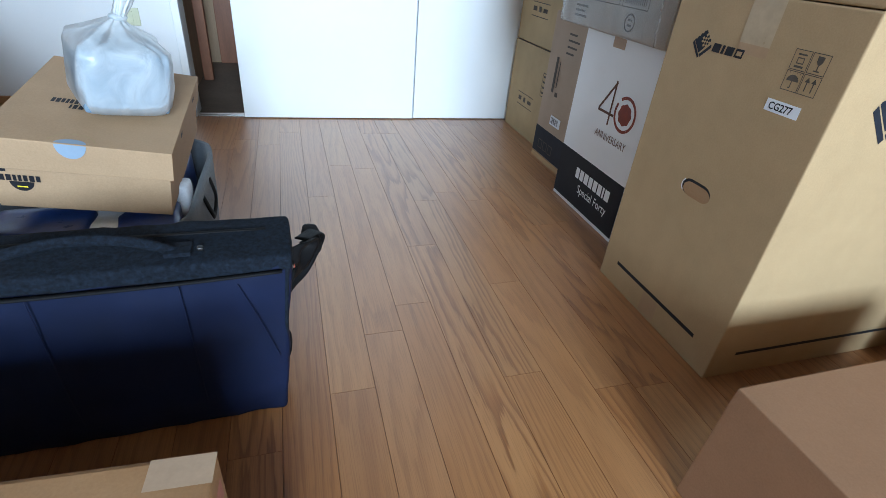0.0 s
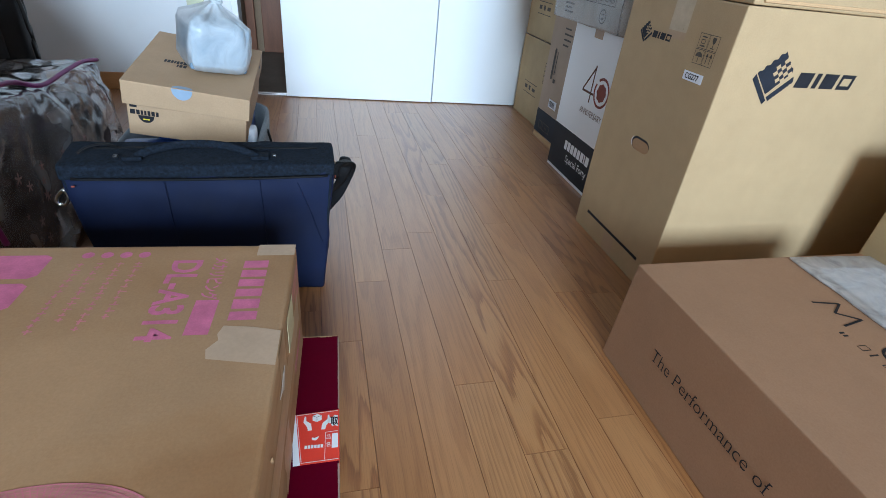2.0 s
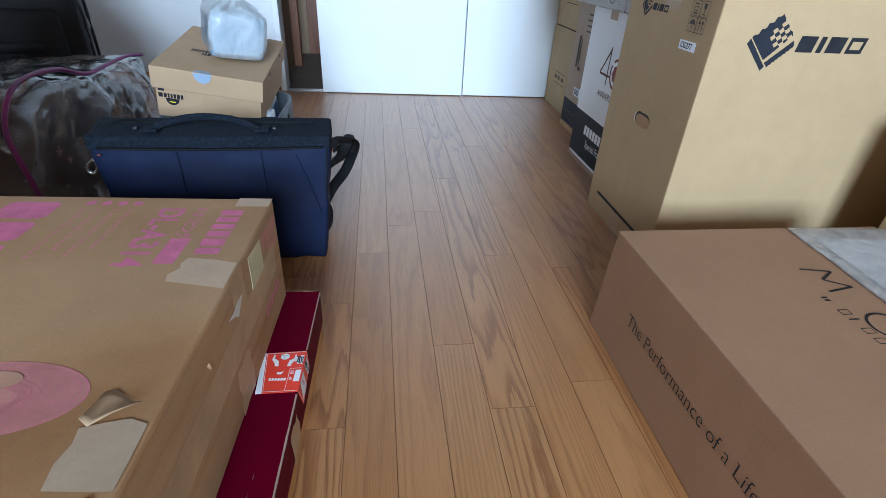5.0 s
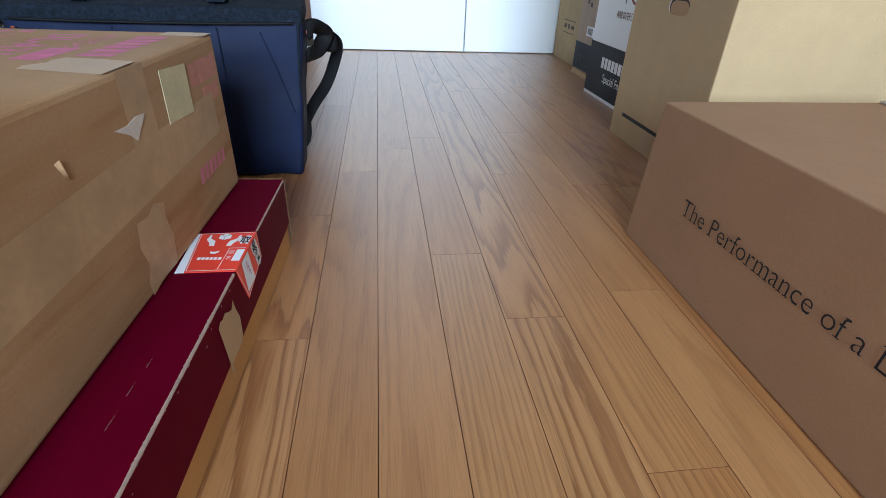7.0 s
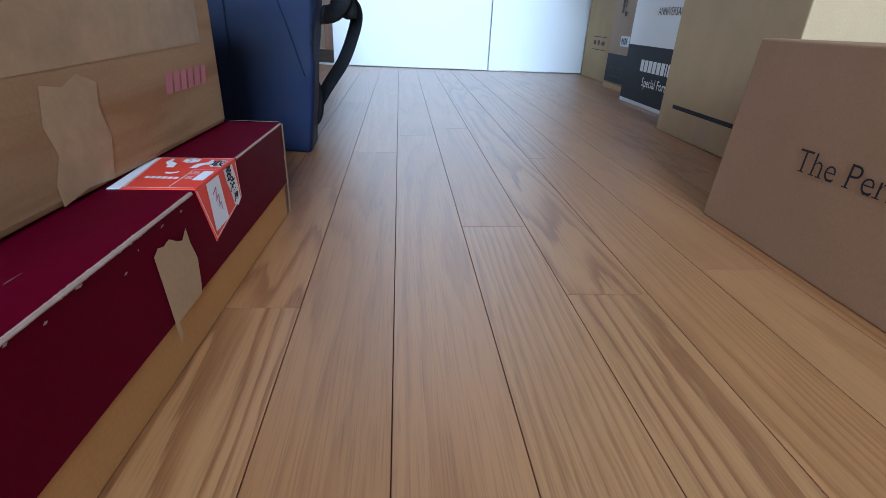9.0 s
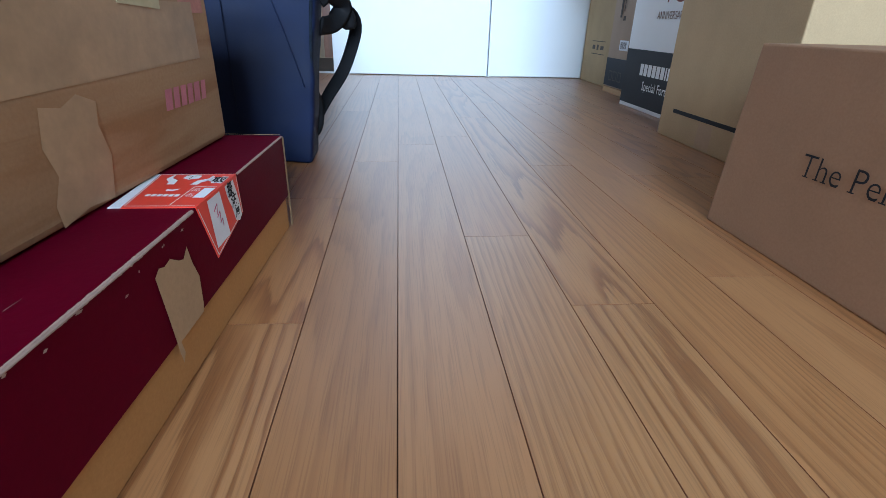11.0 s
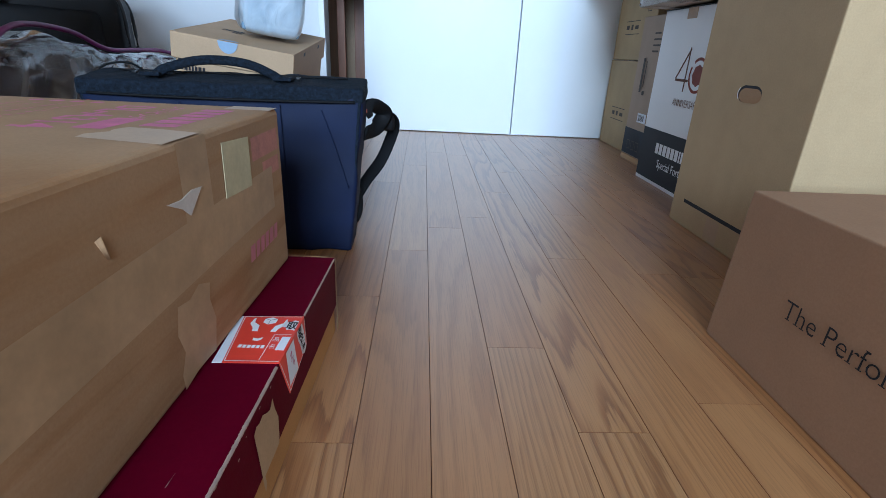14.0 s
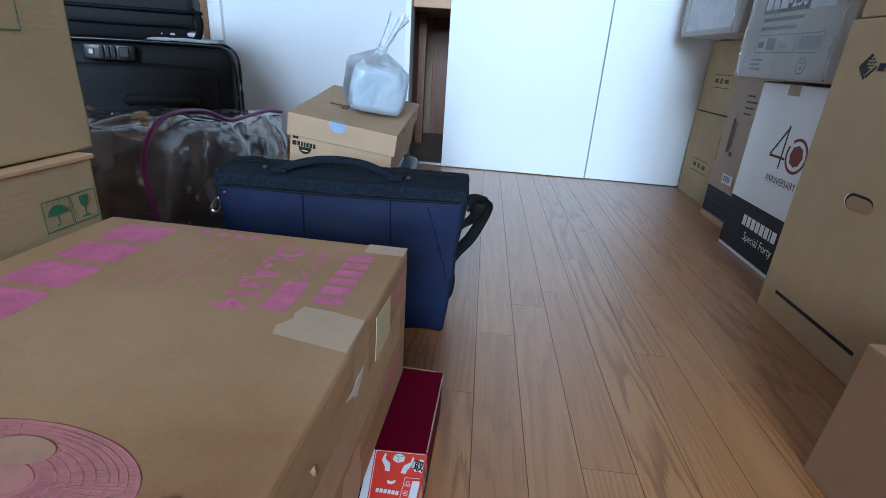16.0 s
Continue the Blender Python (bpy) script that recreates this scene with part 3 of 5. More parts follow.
for a, b, c, d_ in ((-ww, ww, 0, 0.04), (-ww, ww, wh - 0.04, wh), (-ww, -ww + 0.04, 0.04, wh - 0.04), (ww - 0.04, ww, 0.04, wh - 0.04), (-0.02, 0.02, 0.04, wh - 0.04)):
    part("window_frame", rbox(a, b, -0.02, 0.02, c, d_, 0.003), ALU, win)


# ---- cartons ----
def carton(name, x0, x1, y0, y1, z0, z1, material, label, category="box", group="", turn=0.0, r=0.004, amp=0.0015, n=(8, 8, 8), seed=1.0, pivot=None, taper=None):
    """A closed carton; its own coordinates start at the pivot corner on its underside."""
    px, py = pivot or (x0, y0)
    e = thing(name, pose(px, py, z0, 0, 0, turn), label, category, group)
    part("body", rbox(x0 - px, x1 - px, y0 - py, y1 - py, 0, z1 - z0, r, n, amp, 5.0, seed, taper), material, e)
    return e


def handling_marks(parent, m, s, material, cells):
    """Outlined squares with glass, umbrella, arrows or stacking marks."""
    for cx, cy, kind in cells:
        x, y = cx * s, cy * s
        polys = outline(x + 0.02 * s, y + 0.02 * s, 0.96 * s, 0.96 * s, 0.035 * s)
        if kind == "glass":
            polys += [[(x + .32 * s, y + .85 * s), (x + .68 * s, y + .85 * s), (x + .66 * s, y + .6 * s), (x + .56 * s, y + .46 * s), (x + .44 * s, y + .46 * s), (x + .34 * s, y + .6 * s)], rect(x + .47 * s, y + .22 * s, .06 * s, .25 * s), rect(x + .34 * s, y + .15 * s, .32 * s, .06 * s)]
        elif kind == "umbrella":
            polys += [[(x + .5 * s + .34 * s * math.cos(radians(a)), y + .5 * s + .3 * s * math.sin(radians(a))) for a in range(0, 181, 15)], rect(x + .475 * s, y + .2 * s, .05 * s, .3 * s), rect(x + .4 * s, y + .16 * s, .12 * s, .05 * s)]
            polys += [rect(x + k * s, y + .86 * s, .03 * s, .05 * s) for k in (.2, .4, .6, .8)]
        elif kind == "arrows":
            for k in (.32, .68):
                polys += [rect(x + (k - .03) * s, y + .2 * s, .06 * s, .45 * s), [(x + (k - .14) * s, y + .62 * s), (x + (k + .14) * s, y + .62 * s), (x + k * s, y + .87 * s)]]
        else:
            polys += [rect(x + .25 * s, y + .14 * s, .5 * s, .1 * s), *outline(x + .3 * s, y + .32 * s, .4 * s, .3 * s, .05 * s), rect(x + .25 * s, y + .72 * s, .5 * s, .08 * s)]
        decal("handling_mark", polys, m, material, parent)


def chip_logo(m, s, parent):
    """A tilted chip with a checkered corner and a row of plain blocks."""
    bar = [(0.038, 0.219), (0.086, 0.314), (0.543, -0.171), (0.486, -0.248)]
    wave = [(0.105 + 0.457 * k / 24 - 0.012 * math.sin(k * math.pi / 3), 0.324 + 0.419 * k / 24 + 0.014 * math.sin(k * math.pi / 3)) for k in range(25)]
    plate = wave + [(0.64, 0.66), (0.66, 0.60), (0.75, 0.56), (0.78, 0.49), (0.87, 0.45), (0.90, 0.38), (0.476, -0.057)]
    decal("logo_bar", [[(x * s, y * s) for x, y in bar]], m, NAVY_INK, parent)
    decal("logo_mark", [[(x * s, y * s) for x, y in plate[::-1]]], m, NAVY_INK, parent)
    teeth = [(0.514, -0.105), (0.962, 0.305)]
    for k in range(8):
        teeth += [(1.0 - 0.43 * k / 8, 0.21 - 0.40 * k / 8), (0.975 - 0.43 * k / 8, 0.165 - 0.40 * k / 8)]
    decal("logo_edge", [[(x * s, y * s) for x, y in teeth]], m, NAVY_INK, parent)
    lights = []
    for i in range(4):
        for j in range(5):
            if (i + j) % 2:
                p = lambda a, b: ((0.40 + 0.26 * a + 0.25 * b) * s, (0.395 + 0.235 * a - 0.285 * b) * s)
                lights.append([p(i / 4, j / 5), p((i + 1) / 4, j / 5), p((i + 1) / 4, (j + 1) / 5), p(i / 4, (j + 1) / 5)])
    decal("logo_checker", lights, m @ Matrix.Translation((0, 0, 0.0004)), KRAFT_EIZO, parent)
    for k, b in enumerate(blocks((1.05, 0.34, 1.05, 1.05), 1.0, 0.22, 0.12)):
        shape = [(x * s * 0.335 + 1.055 * s, y * s * 0.285 + 0.10 * s) for x, y in b]
        if k == 3:
            cx, cy = sum(p[0] for p in shape) / 4, sum(p[1] for p in shape) / 4
            inner = [(cx + (x - cx) * 0.62, cy + (y - cy) * 0.5) for x, y in shape]
            decal("logo_block", [[shape[i], shape[(i + 1) % 4], inner[(i + 1) % 4], inner[i]] for i in range(4)], m, BLACK_INK_AND_SHADE, parent)
        else:
            decal("logo_block", [shape], m, BLACK_INK_AND_SHADE, parent)


# tall monitor carton
eizo = carton("monitor_carton", 0.540, 1.24, 0.236, 0.612, 0, 0.650, KRAFT_EIZO, "tall smooth tan cardboard monitor carton with black print", "box", "stacked cartons", r=0.003, amp=0.0003, n=(10, 8, 10), seed=2.0)
EX, EY = 0.540, 0.236
west = lambda y, z, lift=0.0006: on("west", (0, y - EY, z), lift)
chip_logo(west(0.548, 0.550), 0.05, eizo)
handling_marks(eizo, west(0.335, 0.530), 0.030, GREY_INK, ((0, 0, "umbrella"), (1, 0, "arrows"), (0, 1, "stack"), (1, 1, "glass")))
lab = decal("label", [rect(0, 0, 0.061, 0.0185)], west(0.347, 0.495, 0.0007), LABEL, eizo, "white paper label", 0.0004)
writing("CG277", 0.0158, west(0.341, 0.4990, 0.0011), BLACK_INK_AND_SHADE, lab, "lettering", 0.92, 0.0003)
# hand hole with a torn rim; a flat black decal paints the shade inside
hole = [(0.023 * math.cos(a) * 1.0 + (0.014 if math.cos(a) > 0 else -0.014), 0.0165 * math.sin(a)) for a in [2 * math.pi * k / 28 for k in range(28)]]
decal("hand_hole", [hole], west(0.415, 0.319, 0.0006), BLACK_INK_AND_SHADE, eizo, "oval hand hole, its shade painted black, with its flap pushed in")
decal("hole_flap", [[(x * 0.95 + 0.0022, y * 0.84 - 0.0026) for x, y in hole]], west(0.415, 0.319, 0.0008), KRAFT_FAN, eizo, "pushed-in flap of the hand hole")
decal("hole_rim", [[hole[k], hole[k + 1], (hole[k + 1][0] * 1.06, hole[k + 1][1] * 1.10), (hole[k][0] * 1.06, hole[k][1] * 1.10)] for k in range(11, 17)], west(0.415, 0.319, 0.0010), LABEL, eizo, "torn pale paper rim")
decal("bottom_stripe", [rect(0, 0, 0.267, 0.0085)], west(0.558, 0.058), BLACK_INK_AND_SHADE, eizo)
decal("parcel_tape", [rect(0, 0, 0.062, 0.07)], west(0.442, 0.580, 0.0006), TAPE_PALE, eizo, "strip of clear parcel tape")
decal("parcel_tape", [rect(0, 0, 0.062, 0.016)], west(0.442, 0.564, 0.0006), TAPE_BROWN, eizo, "torn end of brown tape")
decal("parcel_tape", [rect(0, 0, 0.05, 0.05)], west(0.450, 0.004, 0.0006), TAPE_BROWN, eizo, "strip of brown parcel tape")
south = lambda x, z, lift=0.0006: on("south", (x - EX, 0, z), lift)
chip_logo(south(0.607, 0.500), 0.105, eizo)
decal("bottom_stripe", [rect(0, 0, 0.60, 0.0075)], south(0.594, 0.053), BLACK_INK_AND_SHADE, eizo)

eizo2 = carton("flat_carton", 0.544, 1.24, 0.232, 0.60, 0.6515, 0.93, KRAFT_EIZO, "tan cardboard carton lying on the monitor carton", "box", "stacked cartons", amp=0.002, n=(8, 8, 4), seed=9.0)
part("lid_edge", rbox(0.02, 0.55, -0.0035, 0.0, 0.006, 0.012, 0.001), KRAFT_RAW, eizo2, "raw corrugated edge")

# white speaker carton
dyn = carton("speaker_carton", 0.645, 1.13, 0.735, 1.085, 0, 0.515, WHITE_BOARD, "white glossy speaker carton with black base band", "box", "stacked cartons", r=0.003, amp=0.0003, seed=3.0)
dwest = lambda y, z, lift=0.0006: on("west", (0, y - 0.735, z), lift)
decal("base_band", [rect(0, 0, 0.346, 0.158)], dwest(1.083, 0.012), BLACK_INK_AND_SHADE, dyn)
four = stroke([(0.034, 0.0), (0.034, 0.118)], 0.007) + stroke([(0.037, 0.115), (-0.022, 0.033)], 0.007) + stroke([(-0.024, 0.030), (0.052, 0.030)], 0.007)
decal("number_four", four, dwest(0.918, 0.293), BROWN_INK, dyn)
decal("number_zero", ring(0.098, 0.046, 0.047, 0.008, 36, -210, 130), dwest(0.918, 0.293), RUST_INK, dyn)
decal("emblem", [[(0.098 + (0.0275 + 0.0014 * math.cos(8 * a)) * math.cos(a), 0.046 + (0.0275 + 0.0014 * math.cos(8 * a)) * math.sin(a)) for a in [2 * math.pi * k / 48 for k in range(48)]]], dwest(0.918, 0.293), RUST_INK, dyn)
writing("ANNIVERSARY", 0.0285, dwest(0.930, 0.252), BROWN_INK, dyn, "lettering", 0.80)
for b in blocks((.62, .62, .66, .62, .62, .62, .24, .7), 1.0, 0.16):
    decal("brand_block", [[(x * 0.032, y * 0.032) for x, y in b]], dwest(0.975, 0.100, 0.0010), WHITE_INK, dyn)
writing("Special Forty", 0.036, dwest(0.948, 0.060, 0.0010), WHITE_INK, dyn, "lettering", 0.86)
decal("top_tape", [rect(0, 0, 0.055, 0.03)], dwest(0.945, 0.486, 0.0007), TAPE_CLEAR, dyn, "strip of clear tape")
part("top_edge", rbox(-0.001, 0.03, -0.001, 0.351, 0.5145, 0.5175, 0.001), BLACK_INK_AND_SHADE, dyn, "dark top seam")

# carton with a dark base band and small print
grey = carton("component_carton", 0.722, 1.2, 1.125, 1.428, 0.02, 0.522, KRAFT_GREY, "greyish brown carton with black base band", "box", "stacked cartons", seed=4.0, amp=0.0012)
gwest = lambda y, z, lift=0.0016: on("west", (0, y - 1.125, z - 0.02), lift)
decal("base_band", [rect(0, 0, 0.30, 0.098)], gwest(1.426, 0.025), NAVY_INK, grey)
decal("base_marks", [q for k in range(3) for q in outline(0.04 * k, 0, 0.03, 0.034, 0.003)], gwest(1.385, 0.045, 0.0027), GREY_INK, grey)
decal("small_print", [rect(0.0, 0.02 * k, 0.05 + 0.012 * (k % 3), 0.006) for k in range(4)], gwest(1.31, 0.40), GREY_INK, grey)
decal("side_print", [rect(0, 0, 0.016, 0.12), rect(0.03, -0.01, 0.02, 0.015), rect(0.028, 0.02, 0.006, 0.09)], gwest(1.365, 0.26), GREY_INK, grey)
decal("barcode_label", [rect(0, 0, 0.075, 0.034)], gwest(1.33, 0.152, 0.0024), LABEL, grey)
decal("barcode", [rect(0.008 + 0.006 * k, 0.006, 0.002 + 0.002 * (k % 2), 0.022) for k in range(9)], gwest(1.33, 0.152, 0.0028), BLACK_INK_AND_SHADE, grey)
part("foot_board", rbox(-0.003, 0.40, 0.0, 0.30, -0.02, 0.0, 0.002), KRAFT_RAW, grey, "crushed board edge below the carton")

# two tan cartons against the closet door
tan1 = carton("tan_carton", 0.768, 1.25, 1.44, 1.832, 0, 0.368, KRAFT_OLD, "tan cardboard carton with faint print on the floor", "box", "stacked cartons", seed=5.0, amp=0.0012)
tan2 = carton("tan_carton", 0.772, 1.25, 1.44, 1.834, 0.3695, 0.652, KRAFT_OLD, "tan cardboard carton with faint print upon another", "box", "stacked cartons", seed=6.0, amp=0.0012)
for e, zz in ((tan1, 0.12), (tan2, 0.10)):
    decal("small_print", [rect(0.0, 0.0, 0.15, 0.003), rect(0.0, 0.05, 0.15, 0.003), rect(0.01, 0.02, 0.03, 0.016), rect(0.06, 0.018, 0.02, 0.02), rect(0.1, 0.02, 0.035, 0.014)], on("west", (0, 0.29, zz), 0.0017), GREY_INK, e)
    decal("side_print", outline(0, 0, 0.035, 0.09, 0.003) + [rect(0.008, 0.02 * k + 0.012, 0.019, 0.008) for k in range(4)], on("west", (0, 0.09, zz + 0.08), 0.0017), GREY_INK, e)
    part("top_gap", rbox(-0.0005, 0.02, 0.02, 0.37, (0.3665 if e is tan1 else 0.2815), (0.3685 if e is tan1 else 0.2835), 0.0006), DARK_WOOD, e, "dark seam of the lid")


# film-wrapped cartons on top
def wrapped(name, x0, x1, y0, y1, z0, z1, label, material, seed):
    e = carton(name, x0, x1, y0, y1, z0, z1, material, label, "box", "stacked cartons", seed=seed, amp=0.0012)
    w, d, h = x1 - x0, y1 - y0, z1 - z0
    part("film_wrap", rbox(-0.006, w + 0.006, -0.006, d + 0.006, 0.0005, h + 0.006, 0.01, (14, 14, 12), 0.004, 16.0, seed), WRAP, e, "crinkled clear plastic wrap", True)
    for y in (0.02, d - 0.03):
        part("wrap_fold", tube([(-0.012, y, 0.004), (-0.016, y + 0.004, h * 0.3), (-0.010, y - 0.003, h * 0.7), (-0.012, y, h)], 0.005, 6, 0.4), WRAP, e, "gathered fold of film", True)
    return e


hsm = wrapped("switch_carton", 0.575, 1.05, 0.66, 1.125, 0.524, 0.85, "greyish carton in clear plastic wrap", KRAFT_PALE, 7.0)
hw = lambda y, z, lift=0.0017: on("west", (0, y - 0.66, z - 0.524), lift)
decal("label_block", [rect(0, 0, 0.27, 0.06)], hw(1.05, 0.690), NAVY_INK, hsm)
decal("label_photo", [rect(0, 0, 0.10, 0.07)], hw(0.835, 0.690, 0.0030), WHITE_PACK, hsm)
decal("code_blocks", blocks((0.028, 0.028, 0.034), 0.042, 0.18), hw(1.040, 0.699, 0.0031), WHITE_INK, hsm)
writing("-230", 0.055, hw(0.932, 0.701, 0.0031), WHITE_INK, hsm, "lettering", 0.86, 0.001)
decal("small_print", [rect(0, 0, 0.19, 0.009), rect(0, -0.022, 0.17, 0.009), rect(-0.01, -0.10, 0.06, 0.005), rect(-0.01, -0.112, 0.05, 0.005), rect(-0.01, -0.124, 0.06, 0.005)], hw(1.04, 0.670), GREY_INK, hsm)
decal("label_frame", outline(0, 0, 0.19, 0.046, 0.002) + outline(0.20, 0, 0.10, 0.046, 0.002) + [rect(0.055, 0.008, 0.045, 0.03), rect(0.012, 0.014, 0.03, 0.015)] + [rect(0.21 + 0.007 * k, 0.008, 0.003, 0.03) for k in range(12)], hw(1.045, 0.590), GREY_INK, hsm)
writing("1pcs.", 0.024, hw(0.935, 0.603), GREY_INK, hsm, "lettering")
decal("round_mark", ring(0.0, 0.0, 0.02, 0.004, 24) + [rect(-0.008, -0.008, 0.016, 0.005), rect(-0.008, 0.004, 0.016, 0.004)], hw(0.80, 0.560), GREY_INK, hsm)
wr2 = wrapped("wrapped_carton", 0.60, 1.10, 1.24, 1.74, 0.6535, 0.95, "pale carton in crinkled clear plastic wrap", KRAFT_PALE, 8.0)
decal("pale_side", [rect(0, 0, 0.40, 0.25)], on("west", (0, 0.46, 0.02), 0.0017), LABEL, wr2)

# amplifier carton
LEAN = 0.054
moon = carton("amplifier_carton", 0.331, 0.882, -0.56, 0.050, 0, 0.219, KRAFT_MOON, "low pinkish brown amplifier carton with black lettering", "box", r=0.0025, amp=0.0006, n=(12, 14, 6), seed=10.0, taper=lambda q: Vector((q.x + LEAN * q.z * (1 - q.x / 0.551), q.y, q.z)))
mw = lambda y, z, lift=0.0006: on("west", (0, y + 0.56, z), lift)
writing("The Performance of a Lifetime", 0.0335, on("west", (LEAN * 0.0965, 0.491, 0.0965), 0.0012) @ pose(0, 0, 0, -3.1, 0, 1.2), BLACK_INK_AND_SHADE, moon, "lettering", 0.985, -0.0004, serif=True)
mt = lambda x, y, lift=0.0006: on("top_turned", (x - 0.331, y + 0.56, 0.219), lift)
decal("logo_stroke", stroke([(0, 0), (0.010, 0.05), (0.032, 0.016), (0.054, 0.05), (0.064, 0)], 0.0042), mt(0.602, -0.092), BLACK_INK_AND_SHADE, moon)
for u in (0.15, 0.235):
    decal("logo_ring", ring(u, 0.025, 0.032, 0.0042), mt(0.602, -0.092), BLACK_INK_AND_SHADE, moon)
decal("logo_stroke", stroke([(0.30, 0.0), (0.30, 0.05), (0.345, 0.0), (0.345, 0.05)], 0.0042), mt(0.602, -0.092), BLACK_INK_AND_SHADE, moon)
for k in range(2):
    decal("brand_block", [rect(0.007 * k, 0, 0.004, 0.010)], mt(0.576, -0.168), BLACK_INK_AND_SHADE, moon)
for k in range(8):
    decal("brand_block", outline(0.032 + 0.021 * k, 0, 0.012 if k not in (1, 6) else 0.003, 0.017, 0.0014), mt(0.576, -0.168), BLACK_INK_AND_SHADE, moon)
pouch = thing("document_pouch", pose(0.70, -0.17, 0.2196, 0, 0, -3), "milky plastic document pouch stuck upon the carton", "pouch")
part("film", rbox(-0.03, 0.17, -0.10, 0.21, 0.0005, 0.005, 0.002, (10, 12, 1), 0.0016, 20.0, 3.0), POUCH, pouch, "", True)
part("paper_slip", rbox(0.0, 0.15, -0.06, 0.17, 0.001, 0.0022, 0.0005), LABEL, pouch, "folded white paper slip inside")

side = carton("side_carton", 0.958, 1.38, -0.50, 0.10, 0, 0.42, KRAFT_OLD, "tan cardboard carton beside the amplifier carton", "box", seed=11.0, amp=0.0012)
decal("parcel_tape", [rect(0, 0, 0.06, 0.12)], on("west", (0, 0.33, 0.298), 0.0028), TAPE_BROWN, side, "strip of brown parcel tape")

# pair of cartons beside the fan carton
low = carton("shipping_carton", -1.10, -0.688, -0.52, 0.043, 0, 0.384, KRAFT_OLD, "tan cardboard shipping carton with green handling marks", "box", "stacked cartons", turn=-3.0, pivot=(-0.688, 0.043), seed=12.0, amp=0.0012)
handling_marks(low, on("east", (0, -0.086, 0.305), 0.0017), 0.040, GREEN_INK, ((0, 0, "umbrella"), (1, 0, "glass")))
for zz in (0.381,):
    part("lid_edge", rbox(-0.41, 0.003, -0.56, 0.002, zz, zz + 0.006, 0.0015, (8, 8, 1), 0.001, 8, 2), KRAFT_RAW, low, "frayed pale lid edge")
up = carton("shipping_carton", -1.12, -0.703, -0.50, 0.070, 0.3885, 0.80, KRAFT_OLD, "plain tan cardboard carton upon the shipping carton", "box", "stacked cartons", turn=-3.0, pivot=(-0.703, 0.070), seed=13.0, amp=0.0012)
decal("print_frame", outline(0, 0, 0.10, 0.09, 0.0015), on("east", (0, -0.168, 0.141), 0.0017), GREEN_INK, up)

# fan carton lying upon the red box
fan = carton("fan_carton", -0.680, -0.267, -0.60, 0.028, 0.1115, 0.302, KRAFT_FAN, "worn kraft fan carton with pink print and tape", "box", turn=-3.0, pivot=(-0.267, 0.028), r=0.006, amp=0.0, n=(4, 4, 4), seed=14.0)
FH = 0.1905
ftop = lambda x, y, lift=0.0002: on("top_turned", (x + 0.267, y - 0.028, FH), lift)
for b in blocks((.55, .5, .5, .5, .6, .5), 1.0, 0.17):
    decal("brand_block", [[(x * 0.031, y * 0.031) for x, y in b]], ftop(-0.330, -0.015), PINK_INK, fan)
writing("DL-A314", 0.050, ftop(-0.418, -0.010), PINK_INK, fan, "lettering", 0.86, 0.0012)
writing("メカリビング", 0.0215, ftop(-0.368, -0.006), PINK_INK, fan, "lettering", 0.72, 0.0004)
decal("print_block", [rect(0, 0, 0.062, 0.026)], ftop(-0.372, -0.100), PINK_INK, fan)
for k in range(4):
    x = -0.527 + 0.0225 * k
    decal("print_dot", [disc(0, 0, 0.0072)], ftop(x, 0.003), PINK_INK, fan)
    rnd = random.Random(k)
    bars, u = [], 0.018
    while u < 0.15 - 0.02 * (k % 2):
        w = rnd.uniform(0.004, 0.010)
        bars.append(rect(u, -0.004 + rnd.uniform(0, 0.003), w, rnd.uniform(0.0015, 0.003)))
        bars.append(rect(u + w * rnd.uniform(0.2, 0.7), -0.005, 0.0018, rnd.uniform(0.006, 0.010)))
        u += w + rnd.uniform(0.002, 0.004)
    decal("small_print", bars, ftop(x, 0.003), PINK_FAINT, fan)
for k in range(4):
    y1 = 0.004 - 0.062 * k
    bl = [(0.006, 0), (0.046, 0), (0.052, 0.008), (0.052, 0.066), (0.046, 0.074), (0.006, 0.074), (0, 0.066), (0, 0.008)]
    decal("print_panel", [bl], ftop(-0.640, y1), PINK_INK, fan)
gx = lambda lift=0.0004: ftop(-0.424, -0.375, lift) @ Matrix.Diagonal((0.46, 0.92, 1, 1))
decal("fan_ground", [disc(0, 0, 0.0955, 48)], gx(0.0001), PINK_WASH, fan)
decal("fan_hub", [disc(-0.045, 0.0, 0.024, 32)], gx(0.0007), PINK_HUB, fan)
decal("fan_print", [p for k in range(100) for p in stroke([(0.032 * math.cos(k * math.pi / 50), 0.032 * math.sin(k * math.pi / 50)), (0.092 * math.cos(k * math.pi / 50 + 0.16), 0.092 * math.sin(k * math.pi / 50 + 0.16))], 0.0011)], gx(0.0002), PINK_FAINT, fan)
decal("fan_ring_print", [q for r_, w_ in ((0.096, 0.0026), (0.088, 0.0014), (0.082, 0.0009), (0.076, 0.0009), (0.068, 0.0009), (0.06, 0.0009), (0.052, 0.0009), (0.044, 0.0014), (0.030, 0.002)) for q in ring(0, 0, r_, w_, 48)], gx(0.0003), PINK_FAINT, fan)
fe = lambda y, z, lift=0.0003: on("east", (0, y - 0.028, z - 0.1115), lift)
decal("tape_strip", [[(0.000, 0.006), (0.03, 0.000), (0.071, -0.008), (0.071, 0.046), (0.04, 0.054), (0.008, 0.058), (0.004, 0.044), (0.007, 0.034), (-0.003, 0.02)]], on("top", (-0.340 + 0.267, -0.206 - 0.028, FH), 0.0003), TAPE_WHITE, fan, "strip of dull whitish tape")
